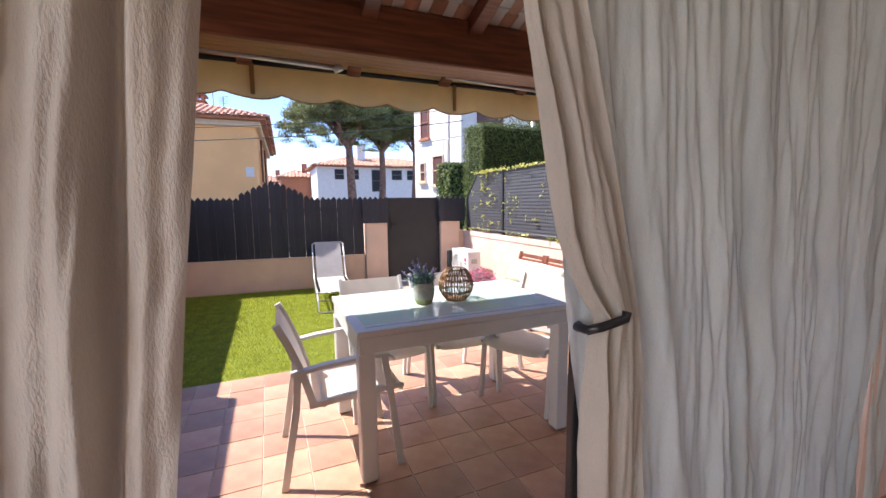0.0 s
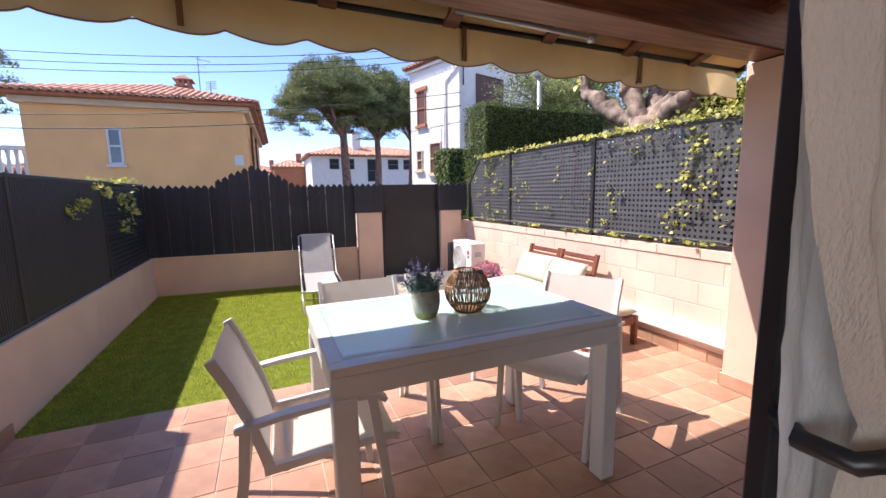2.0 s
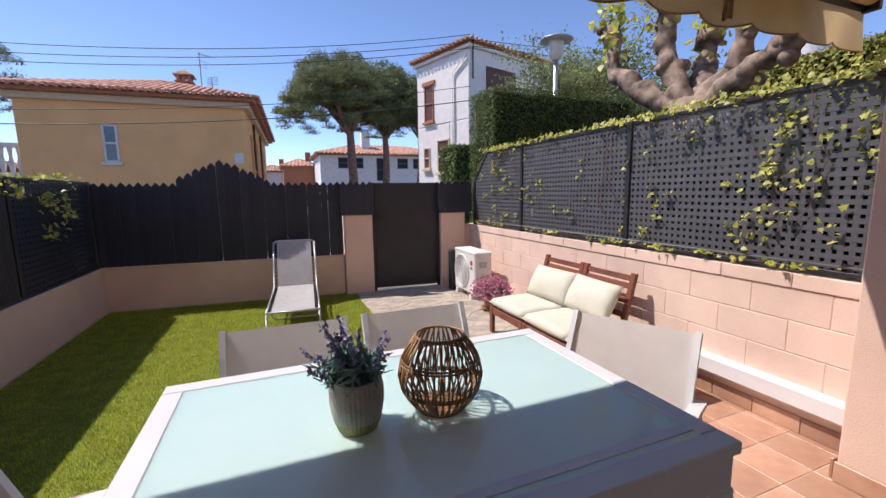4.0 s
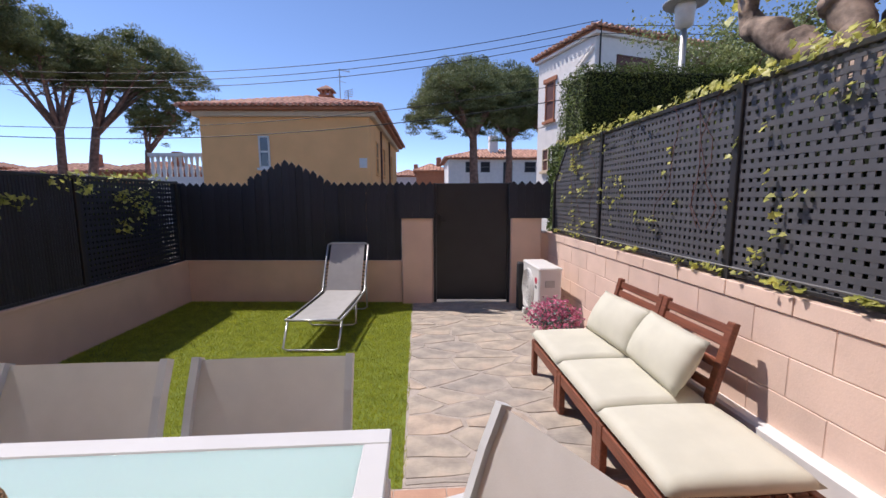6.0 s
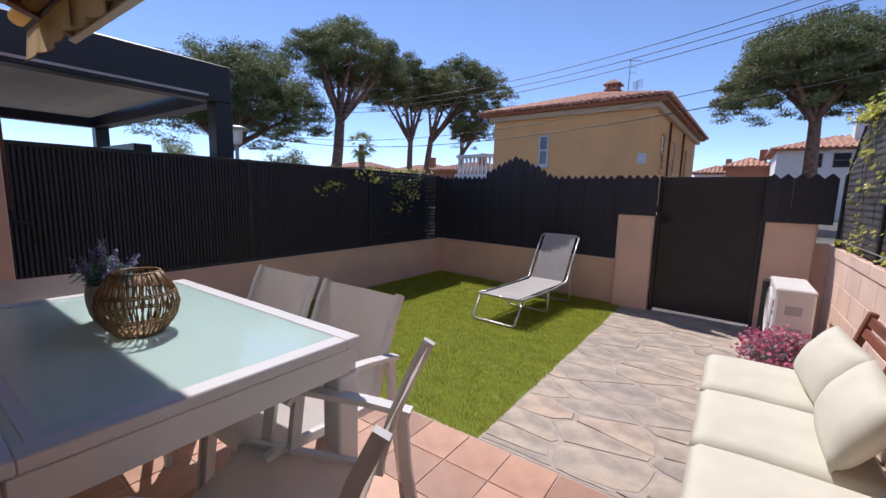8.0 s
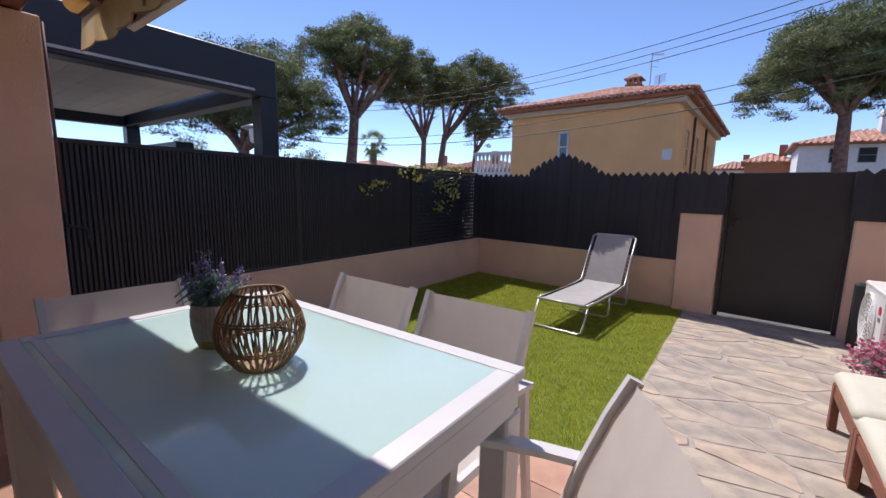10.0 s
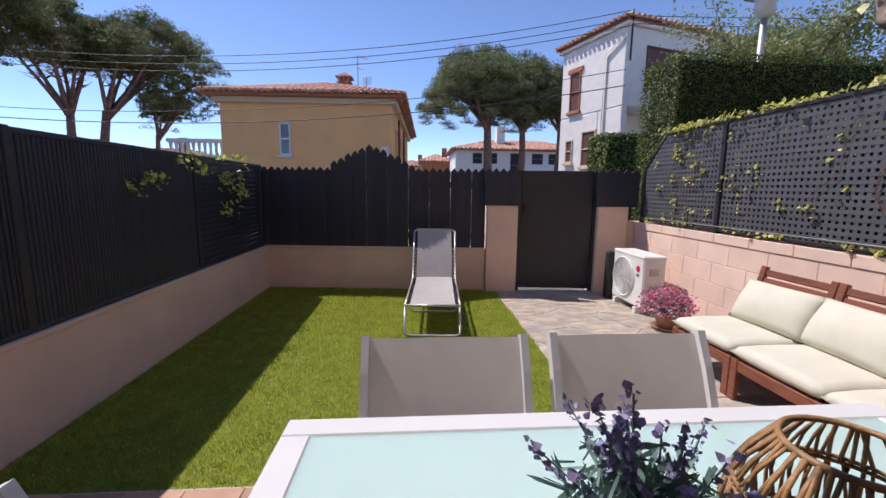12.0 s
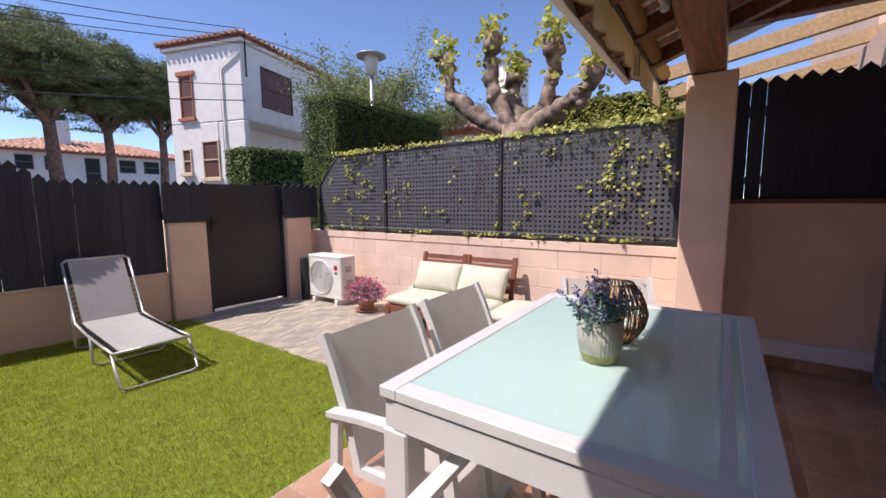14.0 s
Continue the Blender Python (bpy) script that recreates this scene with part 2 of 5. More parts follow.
def boxes(name, items, material, parent=None, bevel=0.003, m=None):
    bm = bmesh.new()
    for lo, hi in items:
        add_box(bm, lo, hi, bevel)
    return put(name, bm, material, parent, m=m)


def add_tube(bm, pts, radii, sides=8, cap=True):
    """A round or tapering tube along a line of points."""
    pts = [Vector(p) for p in pts]
    if not hasattr(radii, "__len__"):
        radii = [radii] * len(pts)
    rings, side = [], None
    for i, p in enumerate(pts):
        d = (pts[min(i + 1, len(pts) - 1)] - pts[max(i - 1, 0)]).normalized()
        if side is None:
            side = d.orthogonal().normalized()
        side = (side - d * side.dot(d)).normalized()
        up = d.cross(side)
        rings.append([bm.verts.new(p + (side * math.cos(a) + up * math.sin(a)) * radii[i])
                      for a in (2 * math.pi * k / sides for k in range(sides))])
    for a, b in zip(rings, rings[1:]):
        for k in range(sides):
            bm.faces.new((a[k], a[(k + 1) % sides], b[(k + 1) % sides], b[k]))
    if cap:
        bm.faces.new(rings[0][::-1]), bm.faces.new(rings[-1])


def tube(name, pts, radii, material, parent=None, sides=8, m=None):
    bm = bmesh.new()
    add_tube(bm, pts, radii, sides)
    return put(name, bm, material, parent, smooth=True, m=m)


def add_lathe(bm, profile, sides=32, centre=(0, 0)):
    rings = []
    for r, z in profile:
        rings.append([bm.verts.new((centre[0] + r * math.cos(2 * math.pi * k / sides), centre[1] + r * math.sin(2 * math.pi * k / sides), z)) for k in range(sides)])
    for a, b in zip(rings, rings[1:]):
        for k in range(sides):
            bm.faces.new((a[k], a[(k + 1) % sides], b[(k + 1) % sides], b[k]))
    bm.faces.new(rings[0][::-1]), bm.faces.new(rings[-1])


def add_prism(bm, outline, depth, m=None):
    """An outline in the x-z plane given a thickness along y."""
    f = [bm.verts.new((x, 0, z)) for x, z in outline]
    b = [bm.verts.new((x, depth, z)) for x, z in outline]
    bm.faces.new(f), bm.faces.new(b[::-1])
    for i in range(len(f)):
        j = (i + 1) % len(f)
        bm.faces.new((f[j], f[i], b[i], b[j]))
    if m is not None:
        bmesh.ops.transform(bm, matrix=m, verts=f + b)


def scatter(name, centres, sizes, material, rng, shape, normals=None, spread=1.0, parent=None):
    """Many small leaves in one mesh, each a copy of a small flat outline turned at random."""
    centres = np.asarray(centres, float)
    n, k = len(centres), len(shape)
    nr = rng.normal(size=(n, 3)) * spread
    if normals is not None:
        nr += np.asarray(normals)
    nr /= np.linalg.norm(nr, axis=1)[:, None] + 1e-9
    a = np.cross(nr, rng.normal(size=(n, 3)))
    a /= np.linalg.norm(a, axis=1)[:, None] + 1e-9
    b = np.cross(nr, a)
    s = np.asarray(sizes)[:, None, None]
    sh = np.asarray(shape, float)
    v = centres[:, None, :] + s * (a[:, None, :] * sh[None, :, :1] + b[:, None, :] * sh[None, :, 1:2])
    if sh.shape[1] > 2:
        v += s * nr[:, None, :] * sh[None, :, 2:3]
    me = bpy.data.meshes.new(name)
    me.from_pydata(v.reshape(-1, 3).tolist(), [], np.arange(n * k).reshape(n, k).tolist())
    return put(name, me, material, parent)


DIAMOND = ((-0.5, 0), (0, -0.28), (0.5, 0), (0, 0.28))
LOBED = ((-0.5, -0.1), (-0.25, -0.45), (0.1, -0.3), (0.55, 0), (0.1, 0.3), (-0.25, 0.45), (-0.5, 0.1))
IVYLEAF = ((-0.5, 0, 0), (-0.42, -0.4, 0.10), (-0.08, -0.28, 0.06), (0.0, -0.5, 0.14), (0.2, -0.18, 0.02), (0.55, 0, -0.10), (0.2, 0.18, 0.02), (0.0, 0.5, 0.14), (-0.08, 0.28, 0.06), (-0.42, 0.4, 0.10))

# ---- large structure ----
def structure(ob, label="", category=""):
    return tagged(ob, label, category, kind="structure")


BACK_ANGLE = math.degrees(math.atan(-0.088))
BACK = pose(-1.2, 6.97, 0, 0, 0, BACK_ANGLE)        # the garden's far wall line: local x along it, y outwards

structure(box("ground", (-400, -300, -0.5), (400, 500, -0.16), ASPHALT, bevel=0), "grey street ground reaching to the horizon", "ground")
structure(box("floor_terrace", (-1.4, 0.8, -0.16), (3.6, 3.47, -0.004), GROUT, bevel=0), "terrace of square terracotta tiles with pale joints", "floor")
path_bed = structure(box("pavement", (1.57, 3.47, -0.16), (3.35, 6.72, -0.0018), MORTAR, bevel=0), "path of irregular flagstones set in mortar", "pavement")
structure(box("lawn_bed", (-1.3, 3.47, -0.16), (1.57, 7.0, -0.004), SOIL, bevel=0), "backing of the green artificial lawn", "lawn")

# west wall, low and rendered
wall_west = structure(boxes("wall_west", [((-1.42, 0.8, -0.16), (-1.2, 7.1, 0.50)), ((-1.43, 0.8, 0.50), (-1.19, 6.96, 0.525))], PEACH), "low peach rendered garden wall", "wall")
structure(boxes("wall_north", [((-0.2, 0.0, -0.16), (2.66, 0.2, 0.50)), ((-0.2, -0.012, 0.50), (2.66, 0.21, 0.522))], PEACH, m=BACK), "low peach rendered wall under the picket fence", "wall")
wall_east = structure(box("wall_east", (3.2265, 2.2, -0.16), (3.43, 6.7, 0.865), JOINT), "low wall of peach painted blocks", "wall")
structure(box("trim_east", (3.16, 2.25, 0.155), (3.24, 4.9, 0.265), WHITE, bevel=0.012), "white painted ledge along the wall's foot", "ledge")
structure(box("trim_porch", (3.30, 0.98, 0.10), (3.40, 1.95, 0.21), WHITE, bevel=0.012), "white painted ledge along the porch wall", "ledge")
structure(box("wall_porch_east", (3.38, 0.9, -0.16), (3.6, 2.21, 1.20), PEACH), "peach rendered side wall of the porch", "wall")
structure(box("trim_porch_cap", (3.36, 0.98, 1.20), (3.496, 2.0, 1.23), TEAK, bevel=0.004), "dark wooden cap on the porch wall", "trim")
structure(box("wall_corner", (4.33, 0.01, -0.16), (4.66, 0.2, 0.86), PEACH, m=BACK), "short peach wall beside the gate pillar", "wall")
gatepost = structure(box("gate_pillar", (2.67, -0.06, -0.16), (3.04, 0.26, 1.06), PEACH, bevel=0.012, m=BACK), "square peach rendered gate pillar", "pillar")
structure(box("gate_pillar", (3.98, -0.06, -0.16), (4.34, 0.26, 1.06), PEACH, bevel=0.012, m=BACK), "square peach rendered gate pillar", "pillar")
structure(box("porch_pillar", (2.95, 1.93, 0.0), (3.24, 2.22, 2.07), PEACH, bevel=0.008), "peach rendered porch pillar with tiled foot", "pillar")
structure(box("porch_pillar", (-1.28, 1.97, 0.0), (-0.99, 2.26, 2.07), PEACH, bevel=0.008), "peach rendered porch pillar", "pillar")
structure(boxes("wall_porch_west", [((-1.42, 0.9, 0.525), (-1.21, 2.06, 2.4))], PEACH), "peach side wall of the porch", "wall")

# house front with the wide sliding-door opening, and the room behind it
structure(boxes("wall_house", [((-3.2, 0.8, -0.16), (-0.5, 1.04, 2.9)), ((2.3, 0.8, -0.16), (3.8, 1.04, 2.9)), ((-0.5, 0.8, 2.16), (2.3, 1.04, 2.9))], PEACH, bevel=0), "peach rendered house front", "wall")
structure(box("floor_room", (-3.2, -4.5, -0.16), (3.8, 0.8, -0.002), TERRA, bevel=0), "tiled floor of the room", "floor")
structure(box("ceiling_room", (-3.2, -4.5, 2.5), (3.8, 0.8, 2.6), PLASTER, bevel=0), "white plaster ceiling", "ceiling")
# the gap in the west wall is invented, for the added fill lamp
structure(boxes("wall_room", [((-3.3, -4.5, 0), (-3.2, -2.8, 2.5)), ((-3.3, -0.2, 0), (-3.2, 0.8, 2.5)), ((-3.3, -2.8, 2.3), (-3.2, -0.2, 2.5)), ((-3.3, -2.8, 0), (-3.2, -0.2, 0.4)),
                           ((3.8, -4.5, 0), (3.9, 0.8, 2.5)), ((-3.3, -4.6, 0), (3.9, -4.5, 2.5))], PLASTER, bevel=0), "plain white room walls", "wall")
structure(boxes("wall_house_above", [((-3.2, 0.3, 2.9), (3.8, 1.04, 5.6))], PEACH, bevel=0), "upper storey of the house", "wall")

# sliding door: fixed leaf in black frame
door = structure(new("door_1"), "black aluminium sliding glass door, one leaf open", "door")
boxes("frame", [((0.745, 0.842, 0), (0.7748, 0.868, 2.1)), ((1.42, 0.845, 0.07), (1.49, 0.875, 2.04)), ((2.2, 0.845, 0), (2.27, 0.875, 2.1)), ((0.775, 0.845, 0), (2.2, 0.875, 0.07)), ((0.775, 0.845, 2.04), (2.2, 0.875, 2.1)),
                ((-0.5, 0.88, 2.10), (2.3, 0.98, 2.16)), ((-0.5, 0.88, 0.0), (-0.44, 0.98, 2.10))], BLACK, door)
pane = box("pane", (0.777, 0.858, 0.072), (1.418, 0.865, 2.038), CLEAR, door, bevel=0)
pane.visible_shadow = False
pane = box("pane", (1.492, 0.858, 0.072), (2.198, 0.865, 2.038), CLEAR, door, bevel=0)
pane.visible_shadow = False


# ---- porch roof ----
def roof_z(y):
    return 2.035 + (2.57 - y) * 0.36


roof = tagged(new("porch_roof"), "sloping porch roof with dark rafters, white boards and clay tiles", "roof", kind="structure")
RX0, RX1 = -0.72, 2.80
slope = math.degrees(math.atan(0.36))
RM = pose(0, 2.57, 2.035, -slope, 0, 0)     # local -y runs up the roof
up = 1.6 / math.cos(radians(slope))
for k in range(7):
    x = RX0 + 0.05 + k * (RX1 - RX0 - 0.16) / 6
    box("rafter", (x, -up, 0.0), (x + 0.075, -0.03, 0.085), BEAM, roof, m=RM)
for k in range(12):
    box("board", (RX0, -0.02 - (k + 1) * up / 12 + 0.004, 0.088), (RX1, -0.02 - k * up / 12, 0.105), BOARD, roof, bevel=0.003, m=RM)
# board added past the roof's edge to keep sun off side wall and fence
boxes("roof_end", [((RX1, -up, 0.117), (3.42, -0.42, 0.16))], BOARD, roof, m=RM)
box("underlay", (RX0, -up, 0.106), (RX1, -0.02, 0.114), BOARD, roof, bevel=0, m=RM)
box("fascia", (RX0, -0.025, 0.0), (RX1, 0.012, 0.10), BOARD, roof, m=RM)
bm = bmesh.new()
n_t = 26
for k in range(n_t):
    x = RX0 + (k + 0.5) * (RX1 - RX0) / n_t
    for j in range(5):
        pts = [Vector((x, 0.005 - j * up / 5, 0.125 + 0.012)), Vector((x, 0.005 - (j + 1) * up / 5 - 0.03, 0.115))]
        add_tube(bm, pts, [0.060, 0.050], sides=8)
put("clay_tile", bm, ROOFTILE, roof, smooth=True, m=RM)["kind"] = "stuff"
tagged(box("porch_beam", (-1.3, 2.0, 2.075), (3.24, 2.20, 2.315), BEAM, bevel=0.008), "thick varnished dark wooden porch beam", "beam", kind="structure")
tagged(boxes("porch_beam", [((3.02, 1.04, 2.36), (3.12, 2.02, 2.48)), ((2.99, 2.02, 2.315), (3.2, 2.19, 2.62))], BEAM, bevel=0.008), "dark wooden side beam and short post", "beam", kind="structure")
tagged(box("porch_beam", (-1.26, 1.04, 2.12), (-1.08, 2.0, 2.30), BEAM, bevel=0.008), "dark wooden side beam", "beam", kind="structure")

# awning: rolled cloth in its bar with a scalloped valance
awning = tagged(new("awning"), "ochre fabric awning rolled up, with scalloped valance", "awning")
AX0, AX1, AY = -0.95, 3.18, 2.42
tube("roller", [(AX0, AY - 0.03, 2.16), (AX1, AY - 0.03, 2.16)], 0.045, AWNING, awning, 14)
tube("front_bar", [(AX0, AY, 2.112), (AX1, AY, 2.112)], 0.016, BLACK, awning, 8)
verts, faces = [], []
cols, rows_v = 330, 6
for i in range(cols + 1):
    x = AX0 + (AX1 - AX0) * i / cols
    ph = (x + 0.041) / 0.29
    low = 1.925 + 0.032 * (1 - abs(math.cos(math.pi * ph)) ** 0.7)
    for j in range(rows_v + 1):
        f = j / rows_v
        verts.append((x, AY + 0.012 * f * math.sin(x * 9) + 0.010 * f * math.sin(x * 23 + 1), 2.108 + (low - 2.108) * f))
for i in range(cols):
    for j in range(rows_v):
        a = i * (rows_v + 1) + j
        faces.append((a, a + 1, a + rows_v + 2, a + rows_v + 1))
me = bpy.data.meshes.new("valance")
me.from_pydata(verts, [], faces)
val = put("valance", me, AWNING, awning, smooth=True)
bm = bmesh.new()
for i in range(cols):
    a, b = Vector(verts[i * (rows_v + 1) + rows_v]), Vector(verts[(i + 1) * (rows_v + 1) + rows_v])
    if i % 2 == 0:
        add_tube(bm, [a, Vector(verts[(i + 2) * (rows_v + 1) + rows_v])], 0.0035, 5)
put("edge_binding", bm, AWNSEAM, awning)
for x in (-0.041, 1.119, 2.279):
    for s in (-1, 1):
        box("seam", (x - 0.011, AY + s * 0.012 - 0.002, 1.945), (x + 0.011, AY + s * 0.012 + 0.002, 2.10), AWNSEAM, awning, bevel=0)
for x0, x1 in ((-0.5, 0.37), (1.0, 1.72)):
    tube("folding_arm", [(x0, 2.26, 2.10), (x1, 2.22, 2.065)], 0.014, GALV, awning)
    tube("elbow", [(x1 - 0.02, 2.22, 2.055), (x1 + 0.02, 2.22, 2.075)], 0.02, GALV, awning)
box("end_cap", (AX1 - 0.02, AY - 0.06, 2.09), (AX1 + 0.01, AY + 0.03, 2.22), BLACK, awning)
crank = tagged(new("awning_crank"), "dark metal awning crank handle hanging by the pillar", "crank")
tube("rod", [(-1.02, 2.27, 2.05), (-1.02, 2.275, 1.02)], 0.008, SHUTTER, crank)
tube("handle", [(-1.02, 2.275, 1.06), (-1.02, 2.277, 0.99), (-1.0, 2.36, 0.965), (-1.0, 2.365, 0.86)], 0.010, BLACK, crank)


# ---- fences and gate ----
def picket(bm, x, w, z0, z1, thick=0.018, y=0.0):
    add_prism(bm, [(x, z0), (x + w, z0), (x + w, z1 - 0.045), (x + w / 2, z1), (x, z1 - 0.045)], thick, Matrix.Translation((0, y, 0)))


def fence_top(x):
    d = abs(x - 1.27)
    return 1.50 + 0.245 * max(0.0, 1 - d / 0.5) ** 0.8 if d < 0.5 else 1.475


fence = structure(new("picket_fence"), "anthracite painted wooden picket fence with pointed tops", "fence")
fence.matrix_basis = BACK
x, k = -0.05, 0
while x < 2.62:
    bm = bmesh.new()
    picket(bm, 0, 0.083, 0.5, fence_top(x + 0.04) + 0.006 * math.sin(k * 2.7), y=0.0)
    put("picket", bm, DARKWOOD, fence, m=pose(x + 0.002, 0.02 + 0.005 * (k % 2), 0, 0, 0, 1.5 * math.sin(k * 1.9)))
    x += 0.0834 + (0.0034 if k % 3 == 2 else 0.0)
    k += 1
box("post", (-0.13, -0.01, 0.5), (-0.045, 0.075, 1.47), DARKWOOD, fence)
boxes("rail", [((-0.02, 0.04, 0.62), (2.66, 0.075, 0.69)), ((-0.02, 0.04, 1.24), (2.66, 0.075, 1.31))], DARKWOOD, fence)

gate = structure(new("garden_gate"), "closed anthracite metal garden gate", "gate")
gate.matrix_basis = BACK
box("leaf", (3.085, 0.03, 0.03), (3.945, 0.07, 1.455), DARKMETAL, gate)
boxes("frame", [((3.05, 0.01, -0.1), (3.082, 0.09, 1.46)), ((3.948, 0.01, -0.1), (3.98, 0.09, 1.46))], DARKMETAL, gate)
boxes("handle", [((3.11, 0.012, 0.93), (3.135, 0.03, 1.07)), ((3.117, -0.01, 1.0), (3.20, 0.005, 1.015))], BLACK, gate)
panel = structure(new("gate_side_panels"), "anthracite picket panels over the gate pillars", "fence")
panel.matrix_basis = BACK
for x0, x1 in ((2.64, 3.06), (3.95, 4.43)):
    nn = 5
    for i in range(nn):
        bm = bmesh.new()
        w = (x1 - x0) / nn
        picket(bm, 0, w - 0.0006, 1.04, 1.475, y=0)
        put("picket", bm, DARKWOOD, panel, m=Matrix.Translation((x0 + i * w, -0.082, 0)))
boxes("rail", [((2.64, -0.062, 1.08), (3.06, 0.0, 1.14)), ((3.95, -0.062, 1.08), (4.38, 0.0, 1.14))], DARKWOOD, panel)

# east lattice: posts, rails and crossing strips
lattice = structure(new("lattice_fence"), "grey plastic lattice screen with square holes in dark posts", "fence")
LX = 3.255
LY0, LY1, LZ0, LZ1 = 2.26, 6.45, 0.905, 1.82
for y in (2.26, 3.775, 5.29):
    box("post", (LX - 0.022, y - 0.022, 0.865), (LX + 0.03, y + 0.022, 1.845), DARKMETAL, lattice)
box("post", (LX - 0.022, 6.46, 0.865), (LX + 0.03, 6.50, 1.46), DARKMETAL, lattice)
boxes("rail", [((LX - 0.016, LY0, 0.885), (LX + 0.024, 6.48, 0.905)), ((LX - 0.016, LY0, 1.815), (LX + 0.024, 6.12, 1.84))], DARKMETAL, lattice)
tube("rail", [(LX, 6.11, 1.83), (LX, 6.48, 1.46)], 0.016, DARKMETAL, lattice)
tube("rail", [(LX - 0.02, LY0, 0.93), (LX - 0.02, 6.45, 0.925)], 0.005, GREYMARK, lattice)
pitch = 0.0455
vert_me = {}
y = LY0 + 0.02
while y < LY1:
    top = 1.815 if y < 6.1 else 1.815 - (y - 6.1)
    key = round(top, 3)
    if key not in vert_me:
        bm = bmesh.new()
        add_box(bm, (-0.003, 0, LZ0), (0.003, 0.026, top))
        me = bpy.data.meshes.new("slat")
        bm.to_mesh(me), bm.free()
        me.materials.append(PVC)
        vert_me[key] = me
    put("slat", vert_me[key], None, lattice, m=Matrix.Translation((LX, y, 0)))
    y += pitch
z = LZ0 + 0.012
while z < LZ1 - 0.02:
    end = 6.45 if z < 1.48 else 6.45 - (z - 1.48)
    box("slat", (LX - 0.0045, LY0, z), (LX + 0.0045, end, z + 0.026), PVC, lattice, bevel=0)
    z += pitch

# west screen: ribbed strips, then a lattice end
screen = structure(new("slatted_screen"), "dark blue-grey slatted screen on the low wall", "fence")
WX = -1.235
box("top_rail", (WX - 0.02, 2.262, 1.455), (WX + 0.02, 6.92, 1.485), DARKMETAL, screen)
box("bottom_rail", (WX - 0.02, 2.262, 0.525), (WX + 0.02, 6.92, 0.55), DARKMETAL, screen)
for y in (2.262, 3.86, 5.42, 6.86):
    box("post", (WX - 0.022, y, 0.525), (WX + 0.022, y + 0.04, 1.49), DARKMETAL, screen)
box("backing", (WX - 0.012, 2.30, 0.55), (WX - 0.008, 5.44, 1.455), DARKWOOD, screen, bevel=0)
bm = bmesh.new()
add_prism(bm, [(-0.011, 0), (0.011, 0), (0.011, 0.905), (-0.011, 0.905)], 0.010)
bmesh.ops.bevel(bm, geom=[e for e in bm.edges if abs(e.verts[0].co.z - e.verts[1].co.z) > 0.5], offset=0.004, segments=1, affect="EDGES")
rib = bpy.data.meshes.new("slat")
bm.to_mesh(rib), bm.free()
rib.materials.append(DARKWOOD)
y = 2.318
while y < 5.42:
    put("slat", rib, None, screen, m=pose(WX + 0.004, y, 0.55, 0, 0, -90))
    y += 0.027
y = 5.48
while y < 6.86:
    box("slat", (WX - 0.003, y, 0.55), (WX + 0.003, y + 0.03, 1.455), DARKWOOD, screen, bevel=0)
    y += 0.05
z = 0.56
while z < 1.44:
    box("slat", (WX - 0.0045, 5.46, z), (WX + 0.0045, 6.86, z + 0.03), DARKWOOD, screen, bevel=0)
    z += 0.05

# porch side pickets
side = structure(new("porch_picket_fence"), "dark picket fence above the porch wall", "fence")
for k in range(12):
    bm = bmesh.new()
    picket(bm, 0, 0.0922 if k in (0, 2, 3) else 0.0942, 1.22, 2.115 + 0.006 * math.sin(k * 2.3))
    put("picket", bm, DARKWOOD, side, m=pose(3.50, 2.127 - k * 0.0945, 0, 0, 0, -90))
boxes("rail", [((3.521, 1.05, 1.34), (3.55, 2.10, 1.40)), ((3.521, 1.05, 1.84), (3.55, 2.10, 1.92))], DARKWOOD, side)


# ---- furniture ----
def table():
    t = tagged(new("dining_table"), "white aluminium extending table with frosted green glass top", "table")
    x0, x1, y0, y1, h = 0.345, 1.59, 1.835, 2.655, 0.775
    w = 0.055
    boxes("top_frame", [((x0, y0, h - 0.03), (x1, y0 + w, h)), ((x0, y1 - w, h - 0.03), (x1, y1, h)),
                        ((x0, y0 + w, h - 0.03), (x0 + w, y1 - w, h)), ((x1 - w, y0 + w, h - 0.03), (x1, y1 - w, h))], ALU, t)
    boxes("slide_frame", [((x0 + 0.012, y0 + 0.008, h - 0.112), (x1 - 0.012, y0 + 0.04, h - 0.033)), ((x0 + 0.012, y1 - 0.04, h - 0.112), (x1 - 0.012, y1 - 0.008, h - 0.033)),
                          ((x0 + 0.006, y0 + 0.04, h - 0.112), (x0 + 0.04, y1 - 0.04, h - 0.033)), ((x1 - 0.04, y0 + 0.04, h - 0.112), (x1 - 0.006, y1 - 0.04, h - 0.033))], ALU, t)
    box("glass_top", (x0 + w - 0.002, y0 + w - 0.002, h - 0.012), (x1 - w + 0.002, y1 - w + 0.002, h - 0.003), FROST, t, bevel=0.001)
    box("groove", (x0 + 0.03, y0 + w + 0.02, h - 0.0031), (x1 - 0.03, y0 + w + 0.045, h - 0.0012), ALU, t, bevel=0)
    for lx in (x0 + 0.004, x1 - 0.084):
        for ly in (y0 + 0.004, y1 - 0.084):
            box("leg", (lx, ly, 0.012), (lx + 0.08, ly + 0.08, h - 0.112), ALU, t, bevel=0.006)
            box("foot", (lx + 0.008, ly + 0.008, 0.0), (lx + 0.072, ly + 0.072, 0.012), GREYMARK, t)
    boxes("leg", [((0.955, 2.57, 0.0), (1.02, 2.60, h - 0.112)), ((0.965, 2.535, 0.0), (1.01, 2.57, h - 0.112))], ALU, t, bevel=0.004)
    return t


table()


